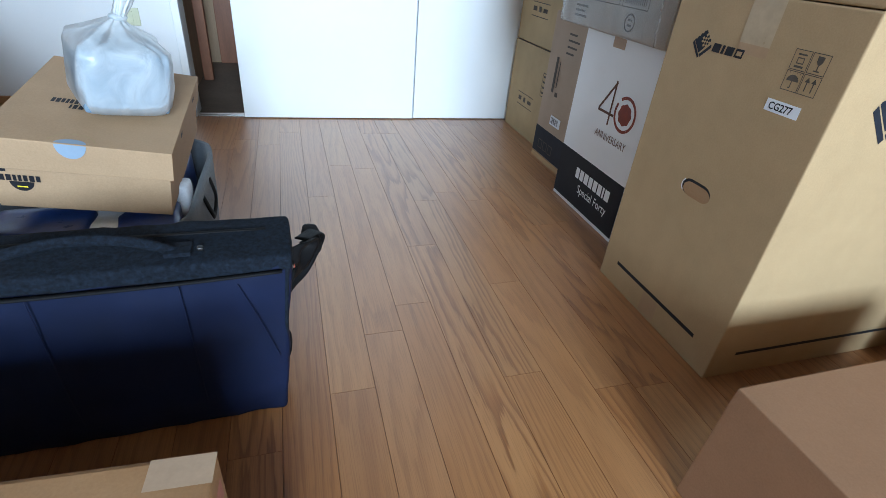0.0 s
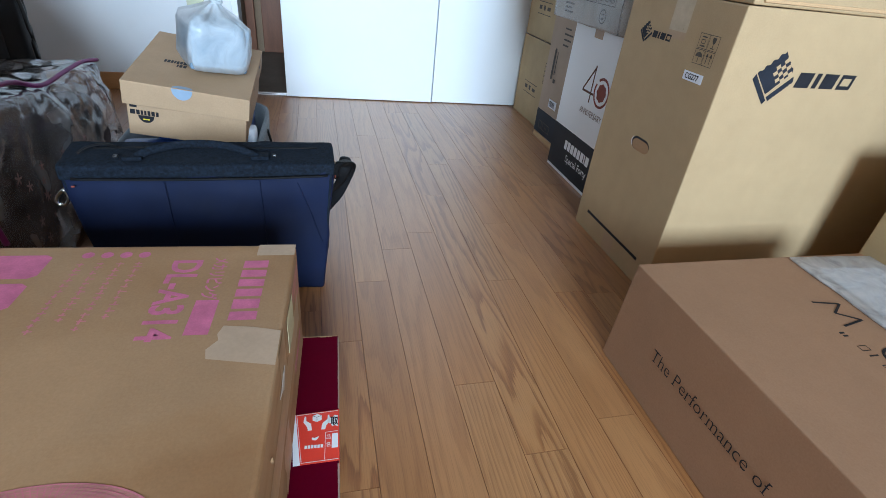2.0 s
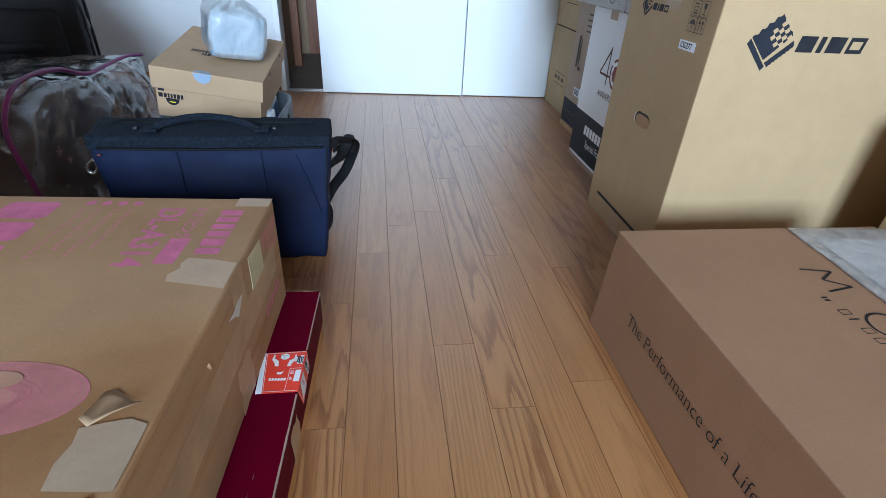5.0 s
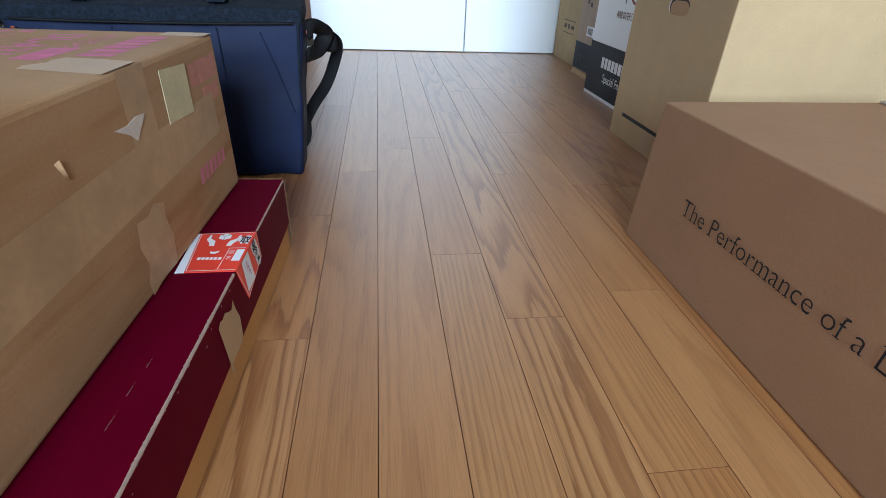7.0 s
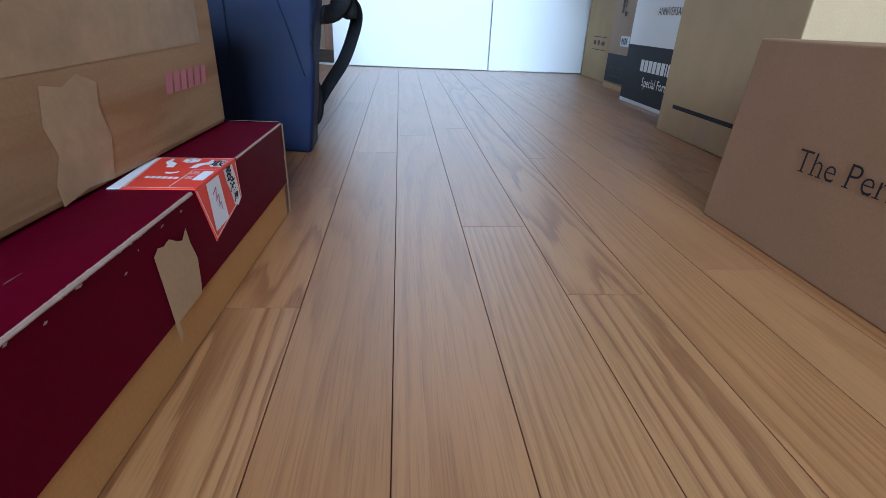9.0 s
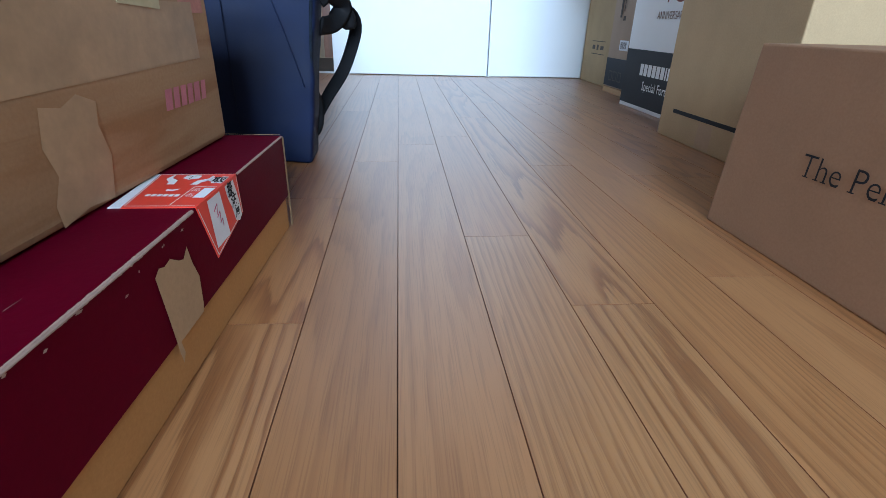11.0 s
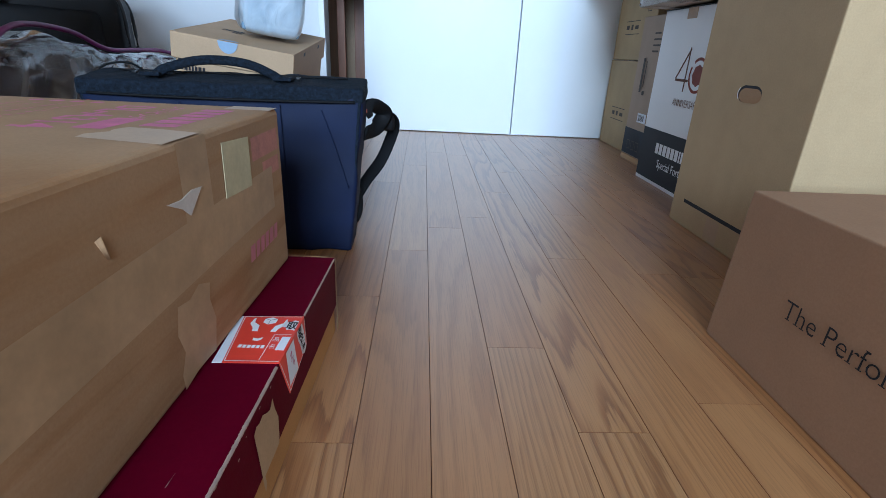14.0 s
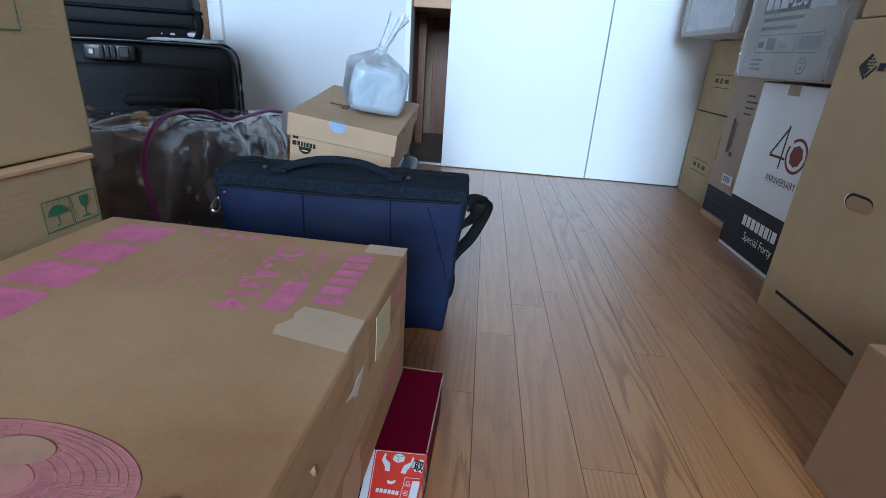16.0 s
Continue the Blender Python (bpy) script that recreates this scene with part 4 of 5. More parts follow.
decal("tape_strip", [[(0, 0), (0.046, 0), (0.046, 0.075), (0, 0.075)]], fe(-0.201, 0.226), TAPE_CLEAR, fan, "clear tape folded over the edge")
decal("paper_note", [[(0, 0.003), (0.060, 0), (0.061, 0.049), (0.002, 0.053)]], fe(-0.131, 0.236, 0.0012), NOTE, fan, "yellowed square paper note", 0.0005)
decal("corner_tape", [rect(0, 0, 0.05, 0.028)], on("top", (-0.317 + 0.267, -0.030, FH), 0.0003), TAPE_WHITE, fan, "strip of brown tape")
decal("side_print", [rect(0, 0, 0.078, 0.024)], fe(-0.062, 0.258), SIDE_PINK, fan)
decal("side_print", [rect(0, 0, 0.050, 0.018)], fe(-0.036, 0.234), SIDE_PINK, fan)
for b in blocks((.7, .6, .6, .6, .7, .6), 1.0, 0.2, 0.2):
    decal("side_block", [[(x * 0.017, y * 0.017) for x, y in b]], fe(-0.092, 0.158), PINK_FAINT, fan)
decal("tape_band", [[(0, 0), (0.56, 0.012), (0.56, 0.06), (0, 0.05)]], fe(-0.57, 0.183, 0.0004), TAPE_CLEAR, fan, "long strip of clear parcel tape")
decal("tape_strip", [[(0.004, 0.0), (0.03, 0.004), (0.058, 0.002), (0.066, 0.03), (0.060, 0.052), (0.064, 0.066), (0.046, 0.073), (0.030, 0.067), (0.012, 0.07), (0.006, 0.048), (0.012, 0.030), (0.003, 0.014)]], fe(-0.245, 0.113, 0.0005), TAPE_CLEAR, fan, "strip of clear tape")


def curl(name, m, pts, lift, material, label):
    """A torn scrap of paper: one edge stuck, the other standing off."""
    bm = bmesh.new()
    rows_ = []
    for i in range(6):
        t = i / 5
        row = []
        for (ax, ay), (bx, by) in zip(pts[0], pts[1]):
            row.append(bm.verts.new(m @ Vector((ax + (bx - ax) * t, ay + (by - ay) * t, lift * t ** 1.5))))
        rows_.append(row)
    for a, b in zip(rows_, rows_[1:]):
        for k in range(len(a) - 1):
            bm.faces.new((a[k], a[k + 1], b[k + 1], b[k]))
    ob = part(name, bm, material, fan, label, True)
    so = ob.modifiers.new("thickness", "SOLIDIFY")
    so.thickness = 0.0003
    return ob


tt = lambda lift, x=0.0, y=0.0, turn=0.0: on("top", (x, y, FH), lift, turn)
decal("bare_patch", [[(-0.057, -0.437), (-0.054, -0.452), (-0.0575, -0.470), (-0.054, -0.492), (-0.030, -0.4935), (-0.003, -0.494), (-0.003, -0.470), (-0.004, -0.434), (-0.020, -0.428), (-0.040, -0.432)]], tt(0.0009), GREY_TEAR, fan, "dull patch left by old tape")
curl("torn_flap", tt(0.0013), (((-0.056, -0.400), (-0.046, -0.396), (-0.038, -0.402), (-0.030, -0.408)), ((-0.0575, -0.433), (-0.0465, -0.441), (-0.034, -0.428), (-0.0145, -0.4155))), 0.0065, KRAFT_SHOE, "torn flap of board paper standing up")
decal("torn_scrap", [[(0.0, 0.017), (0.020, 0.0155), (0.036, 0.019), (0.052, 0.0175), (0.040, 0.008), (0.030, 0.0), (0.020, 0.008)]], fe(-0.225, 0.244, 0.0012), SCRAP, fan, "torn white scrap of tape", 0.0006)
curl("torn_scrap", fe(-0.300, 0.262), (((0, 0), (0.007, -0.014)), ((0.004, 0.002), (0.008, -0.014))), 0.0015, KRAFT_FAN, "torn brown scrap of tape")
curl("torn_scrap", fe(-0.43, 0.20), (((0, 0), (0.012, -0.008)), ((0.004, 0.008), (0.014, 0.002))), 0.0012, SCRAP, "torn white scrap of tape")
decal("red_tape", [[(0, 0), (0.266, 0.0), (0.2605, 0.0148), (0, 0.0148)]], tt(0.0014, -0.25, -0.613, 22.8), RED_TAPE, fan, "strip of red printed tape")
decal("tape_print", [q for k in range(7) for q in outline(0.05 + 0.028 * k, 0.004, 0.008, 0.006, 0.0016) + [rect(0.062 + 0.028 * k, 0.004, 0.0022, 0.006), rect(0.067 + 0.028 * k, 0.004, 0.002, 0.006)]], tt(0.0018, -0.25, -0.613, 22.8), LABEL, fan)

# long wine-red box
red = thing("red_box", pose(-0.2105, 0.037, 0, 0, 0, -2.2), "long wine-red box with worn edges on the floor", "box")
part("tray", rbox(-0.300, -0.003, -0.83, -0.002, 0, 0.085, 0.002, (6, 16, 3), 0.0008, 8, 1), KRAFT_TRAY, red, "pale kraft inner tray")
part("lid", rbox(-0.303, 0.0, -0.833, 0.0, 0.040, 0.111, 0.0009, (6, 16, 3), 0.0008, 8, 2), RED_BOARD, red, "wine-red lid")
# first run: worn edge; second, thinner run: faint highlight painted on the north edge
for y0, y1, base_w, rough_w in ((-0.820, -0.2415, 0.0005, 0.0017), (-0.1545, -0.004, 0.00012, 0.0007)):
    wear = bmesh.new()
    last = None
    for k in range(int((y1 - y0) / 0.0009)):
        y = y0 + 0.0009 * k
        patch = max(0.0, 0.35 + 1.3 * noise.noise(Vector((y * 26, 1.0, 0.0))))
        fray = abs(noise.noise(Vector((y * 330, 5.2, 0.3)))) + 0.5 * abs(noise.noise(Vector((y * 900, 2.2, 4.3))))
        fray2 = abs(noise.noise(Vector((y * 280, 9.1, 2.0)))) + 0.5 * abs(noise.noise(Vector((y * 800, 7.7, 1.0))))
        row = [wear.verts.new(q) for q in ((-0.0003 - base_w - rough_w * patch * fray, y, 0.1116), (0.0004, y, 0.1116), (0.0012, y, 0.1106), (0.0012, y, 0.1103 - base_w * 0.6 - rough_w * patch * fray2))]
        if last:
            for c in range(3):
                wear.faces.new((last[c], last[c + 1], row[c + 1], row[c]))
        last = row
    part("worn_edge_and_highlight", wear, PALE_WEAR_AND_HIGHLIGHT, red, "bare worn edge of the lid with a faint painted highlight")
rnd = random.Random(5)
for k in range(14):
    y, z, w = rnd.uniform(-0.55, -0.26), 0.109 - abs(rnd.gauss(0, 0.007)), rnd.uniform(0.0008, 0.0026)
    decal("scuff", [[(y, z), (y + w, z - 0.0004), (y + w * 1.6, z + 0.0006), (y + w * 0.6, z + 0.0012)]], on("east", (0, 0, 0), 0.0010), PALE_WEAR_AND_HIGHLIGHT, red)
decal("scuff", [[(-0.030, -0.40), (-0.0293, -0.385), (-0.0296, -0.40)], [(-0.0285, -0.372), (-0.0278, -0.360), (-0.0280, -0.372)], [(-0.0300, -0.43), (-0.0292, -0.412), (-0.0297, -0.43)]], on("top", (0, 0, 0.111), 0.0009), PALE_WEAR_AND_HIGHLIGHT, red)
decal("raw_end", [[(-0.0070, 0.040), (-0.0070, 0.004), (-0.0005, 0.003), (-0.0003, 0.110), (-0.0058, 0.1105), (-0.0068, 0.098), (-0.0052, 0.086), (-0.0062, 0.070), (-0.0055, 0.055)]], on("east", (0, 0, 0), 0.0012), KRAFT_OLD, red, "bare worn end of the lid")
decal("end_wear", [rect(-0.300, -0.0016, 0.298, 0.0014), rect(-0.14, -0.0026, 0.05, 0.002), rect(-0.03, -0.003, 0.02, 0.002)], on("top", (0, 0, 0.111), 0.0010), KRAFT_RAW, red, "pale worn end edge")
decal("torn_patch", [[(-0.024, 0.092), (-0.018, 0.0955), (-0.012, 0.0935), (-0.004, 0.095), (0.006, 0.089), (0.012, 0.087), (0.019, 0.093), (0.022, 0.080), (0.028, 0.066), (0.026, 0.046), (0.024, 0.0395), (-0.013, 0.0395), (-0.011, 0.030), (-0.015, 0.024), (-0.017, 0.034), (-0.0175, 0.0405), (-0.020, 0.062)]], on("east", (0, -0.281, 0), 0.0010), KRAFT_BARE, red, "bare patch where the red paper is torn off")
# sticker folded over the long edge
ST_Y = -0.239
sm = lambda lift=0.0016, x=0.0, y=0.0: on("top", (0, ST_Y, 0.111), lift) @ Matrix.Diagonal((0.86, 1, 1, 1)) @ Matrix.Translation((x, y, 0))
sf = lambda lift=0.0016: on("east", (0, ST_Y, 0.111), lift)
st = decal("sticker", [[(-0.056, -0.002), (0.0012, 0.0), (0.0012, 0.082), (-0.068, 0.078)]], sm(0.0011), STICKER, red, "orange-red delivery sticker with white marks", 0.0005)
decal("sticker_strip", [[(-0.066, -0.0025), (-0.056, -0.002), (-0.068, 0.078), (-0.074, 0.0775)]], sm(0.0011), LABEL, st, "pale strip of backing paper", 0.0004)
decal("sticker_border", stroke([(-0.0655, 0.0765), (0.0, 0.0800)], 0.0008) + stroke([(-0.0545, 0.0005), (-0.0660, 0.0765)], 0.0008) + stroke([(-0.0545, 0.0005), (0.0, 0.0022)], 0.0008), sm(0.0014), WHITE_INK, st)
# two open palms under a parcel
decal("parcel_mark", [[(-0.041, 0.066), (-0.034, 0.0625), (-0.0265, 0.066), (-0.0265, 0.0735), (-0.0335, 0.0765), (-0.041, 0.0735)]], sm(0.0016), WHITE_INK, st)
decal("parcel_lines", stroke([(-0.041, 0.0735), (-0.034, 0.0705), (-0.0265, 0.0735)], 0.0006) + stroke([(-0.034, 0.0705), (-0.034, 0.0625)], 0.0006), sm(0.0019), GREY_INK, st)
palm = [(0.0, 0.018), (0.0022, 0.018), (0.0030, 0.0105), (0.0105, 0.0050), (0.0125, -0.006), (0.0060, -0.006), (0.0050, -0.0005), (-0.0015, 0.008)]
decal("palm_mark", [[(-0.0535 + x, 0.0555 + y) for x, y in palm]], sm(0.0016), WHITE_INK, st)
decal("palm_mark", [[(-0.0145 - x, 0.0555 + y) for x, y in palm][::-1]], sm(0.0016), WHITE_INK, st)
decal("carrier_mark", [[(-0.041, 0.038), (-0.036, 0.037), (-0.030, 0.0395), (-0.031, 0.036), (-0.034, 0.033), (-0.040, 0.0335)]], sm(0.0016), WHITE_INK, st)
for k in range(6):
    decal("carrier_block", [rect(-0.051 + 0.0048 * k, 0.021, 0.0037, 0.0050)], sm(0.0016), WHITE_INK, st)
decal("name_frame", stroke([(-0.0205, 0.003), (-0.0200, 0.0445), (-0.001, 0.0455)], 0.0007), sm(0.0016), WHITE_INK, st)
writing("品", 0.0078, sm(0.0016, -0.0190, 0.034), WHITE_INK, st, "lettering")
writing("名", 0.0078, sm(0.0016, -0.0190, 0.022), WHITE_INK, st, "lettering")
decal("name_field", [[(-0.0105, 0.019), (-0.0008, 0.019), (-0.0008, 0.042), (-0.0100, 0.0415)]], sm(0.0016), LABEL, st, "white paper field")
burst = [(-0.0008, 0.053), (-0.006, 0.055), (-0.010, 0.0535), (-0.0125, 0.0585), (-0.018, 0.0600), (-0.014, 0.0635), (-0.0155, 0.068), (-0.010, 0.0685), (-0.006, 0.0725), (-0.0008, 0.0715)]
decal("warning_field", [burst[::-1]], sm(0.0016), WHITE_INK, st, "jagged white field")
writing("取", 0.0155, sm(0.0020, -0.0125, 0.0565), BLACK_INK_AND_SHADE, st, "lettering", 0.8, 0.0004)
# the part that hangs down the side
sd = decal("sticker_fold", [[(0.0, 0.0010), (0.021, -0.048), (0.085, -0.034), (0.082, 0.0010)]], sf(0.0011), STICKER, red, "folded side of the sticker", 0.0004)
decal("sticker_border", stroke([(0.0022, -0.001), (0.0222, -0.0455), (0.0825, -0.0325), (0.0800, -0.001)], 0.0009), sf(0.0014), WHITE_INK, sd)
decal("name_field", [[(0.018, -0.001), (0.0225, -0.0405), (0.050, -0.0395), (0.042, -0.001)]], sf(0.0015), LABEL, sd, "white paper field")
decal("pen_mark", [b for k in range(3) for b in stroke([(0.026 + 0.004 * k, -0.012 - 0.006 * k), (0.033 + 0.003 * k, -0.008 - 0.007 * k), (0.031 + 0.004 * k, -0.016 - 0.006 * k)], 0.0012)], sf(0.0018), PINK_INK, sd)
decal("warning_field", [[(0.053, -0.001), (0.056, -0.012), (0.061, -0.020), (0.066, -0.034), (0.074, -0.0375), (0.0805, -0.0345), (0.079, -0.022), (0.0765, -0.013), (0.072, -0.001)]], sf(0.0015), WHITE_INK, sd, "jagged white field")
for k, ch in enumerate("扱注意"):
    writing(ch, 0.0125, on("east", (0, ST_Y + 0.0565 + 0.0045 * k, 0.111 - 0.0105 - 0.0105 * k), 0.0019), BLACK_INK_AND_SHADE, sd, "lettering", 0.95, 0.0004)



# ---- messenger bag ----
bag = thing("messenger_bag", pose(-0.6735, 0.308, 0, 0, 0, 1.5), "navy nylon messenger bag with denim top standing upright", "bag")
BW, BD, BH = 0.470, 0.085, 0.300


def bag_shape(q):
    k = q.z / BH
    x = BW / 2 + (q.x - BW / 2) * (0.885 + 0.115 * min(1, k * 1.15))
    bulge = 0.007 * math.sin(math.pi * min(1, max(0, k))) * math.sin(math.pi * min(1, max(0, q.x / BW)))
    y = q.y + 0.006 * (1 - k) - (bulge if q.y < BD / 2 else -bulge)
    return Vector((x, y, q.z))


def slope(q):
    return Vector((q.x, q.y, q.z - 0.012 * (1 - min(1, max(0, q.y / BD)))))


part("body", rbox(0, BW, 0, BD, 0, BH, 0.008, (30, 6, 22), 0.0035, 13.0, 4.0, bag_shape), NAVY_CLOTH, bag, "navy nylon body", True)
part("top_flap", rbox(-0.003, BW + 0.003, -0.003, BD + 0.006, 0.290, 0.318, 0.006, (34, 8, 3), 0.0030, 19.0, 6.0, slope), DENIM, bag, "blue-grey denim top", True)
part("zip", tube([(0.02, -0.0065, 0.283), (0.15, -0.009, 0.281), (0.32, -0.009, 0.281), (BW - 0.012, -0.006, 0.283)], 0.004, 6, 0.6), STRAP, bag, "black zip along the front edge", True)
part("top_zip", tube([(0.045, 0.055, 0.317), (0.2, 0.058, 0.3175), (BW - 0.03, 0.055, 0.317)], 0.0035, 6, 0.4), STRAP, bag, "black top zip", True)
for x in (0.005, BW - 0.005):
    s = 1 if x > 0.2 else -1
    part("side_piping", tube([(x, 0.001, 0.285), (x - s * 0.008, 0.006, 0.2), (x - s * 0.016, 0.010, 0.1), (x - s * 0.026, 0.018, 0.012)], 0.0032, 6), DENIM, bag, "denim side piping", True)
for x in (0.165, 0.33):
    part("seam", tube([(x, -0.008, 0.275), (x + 0.002, -0.0095, 0.2), (x + 0.001, -0.004, 0.1), (x, 0.008, 0.02)], 0.0009, 5), NAVY_CLOTH, bag, "sewn seam", True)
part("crease", tube([(0.40, -0.0062, 0.268), (0.42, -0.0075, 0.21), (0.443, -0.0045, 0.13)], 0.0009, 5), NAVY_CLOTH, bag, "slanted sewn seam", True)
part("carry_handle", tube([(0.122, 0.018, 0.314), (0.142, 0.016, 0.325), (0.19, 0.014, 0.338), (0.235, 0.014, 0.341), (0.28, 0.014, 0.336), (0.315, 0.016, 0.322), (0.33, 0.018, 0.312)], 0.0075, 10, 0.62, False, (0, 1, 0)), DENIM, bag, "padded navy carry handle", True)
for x in (0.118, 0.334):
    part("handle_patch", rbox(x - 0.016, x + 0.016, 0.004, 0.034, 0.312, 0.3185, 0.002), DENIM, bag, "denim patch under the handle")
    part("rivet", rbox(x - 0.018 + (0.04 if x > 0.2 else -0.014), x - 0.010 + (0.04 if x > 0.2 else -0.014), 0.012, 0.020, 0.314, 0.3195, 0.002), BLACK_PLASTIC, bag)
part("strap_loop", tube([(BW - 0.002, 0.05, 0.262), (BW + 0.012, 0.060, 0.270), (BW + 0.022, 0.085, 0.266), (BW + 0.032, 0.12, 0.250), (BW + 0.016, 0.10, 0.226), (BW - 0.002, 0.06, 0.220)], 0.016, 8, 0.18, False, (0, 1, 0.2)), STRAP, bag, "black webbing loop", True)
part("buckle", rbox(BW + 0.022, BW + 0.052, 0.13, 0.19, 0.214, 0.250, 0.012, (4, 4, 4), 0.003, 30, 2), STRAP, bag, "black plastic strap buckle", True)
part("shoulder_strap", tube([(BW + 0.02, 0.11, 0.262), (BW + 0.044, 0.16, 0.246), (BW + 0.050, 0.19, 0.222), (BW + 0.040, 0.205, 0.185), (BW + 0.018, 0.215, 0.135), (BW - 0.016, 0.225, 0.086), (BW - 0.05, 0.20, 0.03)], 0.0135, 8, 0.14, False, (0.5, 1, 0)), STRAP, bag, "black webbing shoulder strap", True)
part("strap_loop", tube([(BW - 0.03, 0.07, 0.12), (BW - 0.022, 0.085, 0.09), (BW - 0.026, 0.085, 0.05), (BW - 0.045, 0.07, 0.03)], 0.012, 8, 0.25, False, (0, 1, 0)), STRAP, bag, "black webbing side tab", True)
part("red_tab", rbox(BW + 0.0035, BW + 0.0055, 0.03, 0.033, 0.262, 0.268, 0.0006), RUST_INK, bag, "tiny red tab")
part("red_tab", rbox(0.018, 0.024, -0.0115, -0.0085, 0.269, 0.272, 0.001), RUST_INK, bag, "tiny red zip tab")
part("strap_ring", tube([(-0.012, 0.03, 0.245), (-0.024, 0.03, 0.237), (-0.030, 0.03, 0.222), (-0.020, 0.03, 0.215), (-0.010, 0.03, 0.228)], 0.0035, 8, 1.0, True, (0, 1, 0)), CHROME, bag, "chrome strap ring", True)
part("zip_pull", tube([(0.03, 0.02, 0.320), (0.045, 0.03, 0.328), (0.07, 0.04, 0.330), (0.085, 0.05, 0.320)], 0.004, 6, 0.5), STRAP, bag, "black zip pull cord", True)

# ---- fabric basket with packets, shoe box and plastic bag ----
bx0, bx1, by0, by1, bh = -0.700, -0.372, 0.53, 1.03, 0.222
basket = thing("fabric_basket", pose((bx0 + bx1) / 2, (by0 + by1) / 2, 0), "soft grey-blue fabric storage basket on the floor", "basket")


def basket_wall():
    bm = bmesh.new()
    sx, sy, n = (bx1 - bx0) / 2, (by1 - by0) / 2, 44
    loops = []
    for z, inset, k in ((0.0, 0.0, 0.9), (0.02, 0.0, 0.93), (0.10, 0.0, 0.96), (0.2, 0.0, 0.99), (bh, 0.0, 1.0), (bh + 0.003, 0.005, 1.0), (bh, 0.010, 1.0), (0.15, 0.010, 0.97), (0.015, 0.010, 0.92)):
        row = []
        for i in range(n):
            a = 2 * math.pi * i / n
            c, s = math.cos(a), math.sin(a)
            x = math.copysign(abs(c) ** 0.35, c) * (sx - inset) * k
            y = math.copysign(abs(s) ** 0.35, s) * (sy - inset) * k
            w = noise.noise(Vector((x * 7, y * 7, z * 9))) * 0.007 * min(1, z * 8)
            row.append(bm.verts.new((x + w * c, y + w * s, z + (0.012 * noise.noise(Vector((x * 6, y * 6, 3))) if z > 0.2 else 0))))
        loops.append(row)
    for a, b in zip(loops, loops[1:]):
        for i in range(n):
            bm.faces.new((a[i], a[(i + 1) % n], b[(i + 1) % n], b[i]))
    bm.faces.new(loops[0][::-1]), bm.faces.new(loops[-1])
    return bm


part("basket_wall", basket_wall(), GREY_CLOTH, basket, "", True)
part("side_handle", tube([(0.163, -0.05, 0.20), (0.172, -0.04, 0.16), (0.170, 0.0, 0.135), (0.172, 0.04, 0.16), (0.163, 0.05, 0.20)], 0.008, 6, 0.4, False, (1, 0, 0)), STRAP, basket, "dark webbing side handle", True)


def packet(x, y, z, sx, sy, sz, material, label, rx=0, ry=0, rz=0, seed=1.0):
    e = tagged(mesh_ob("packet", rbox(-sx / 2, sx / 2, -sy / 2, sy / 2, 0, sz, 0.012, (6, 6, 6), 0.006, 14.0, seed), material, True), label, "packet", "packets in the basket")
    e.matrix_world = pose(x, y, z, rx, ry, rz)
    return e


packet(-0.445, 0.615, 0.012, 0.10, 0.11, 0.215, BLUE_PACK, "blue printed plastic packet in the fabric basket", 0, 0, 8, 2)
p2 = packet(-0.60, 0.605, 0.012, 0.15, 0.09, 0.225, BLUE_PACK, "blue and white plastic packet in the fabric basket", 3, 0, -4, 3)
decal("white_print", [rect(-0.055, 0.15, 0.05, 0.045)], on("south", (0, -0.045, 0), 0.004), WHITE_PACK, p2)
packet(-0.51, 0.635, 0.012, 0.09, 0.10, 0.215, WHITE_PACK, "white packet with small print in the fabric basket", 4, 3, 5, 4)
packet(-0.44, 0.80, 0.012, 0.09, 0.18, 0.235, BLUE_PACK, "dark blue plastic packet in the fabric basket", 0, -3, 3, 5)
packet(-0.56, 0.82, 0.012, 0.13, 0.2, 0.265, BLUE_PACK, "dark blue plastic packet under the shoe box", 0, 0, -3, 6)
packet(-0.42, 0.70, 0.012, 0.035, 0.05, 0.24, WHITE_PACK, "small white packet in the fabric basket", 0, 4, 0, 7)

SW, SD, SHH = 0.258, 0.357, 0.126
TILT = pose(0, 0, 0, 6.6, 8.2, 0.5)
shoe = thing("shoe_box", Matrix.Translation(Vector((-0.3795, 0.582, 0.350)) - TILT @ Vector((SW, 0.0, SHH))) @ TILT, "kraft shoe box with a tilted lid on the basket", "box")
part("base", rbox(0.006, SW - 0.006, 0.0065, SD - 0.006, 0, SHH - 0.006, 0.002, (4, 6, 3), 0.001, 6, 1), KRAFT_SHOE, shoe, "kraft box base")


part("lid", rbox(0, SW, 0.0, SD, SHH - 0.052, SHH, 0.0012, (6, 6, 2), 0.0008, 7, 3), KRAFT_SHOE, shoe, "kraft lid with a round thumb hole")
# flat tissue patches, coloured darker for the shade inside the hole
decal("thumb_hole", [[(SW * 0.46 + 0.021 * math.cos(a), SHH - 0.0005 + 0.024 * math.sin(a)) for a in [math.pi + k * math.pi / 16 for k in range(17)]]], on("south", (0, 0, 0), 0.0012), SHADED_TISSUE, shoe, "round thumb hole showing pale blue tissue darkened as shade")
decal("hole_top", [[(SW * 0.46 + 0.021 * math.cos(a), 0.0005 + 0.014 * math.sin(a)) for a in [k * math.pi / 16 for k in range(17)]]], on("top", (0, 0, SHH), 0.0012), SHADED_TISSUE, shoe, "pale blue tissue paper darkened as shade")
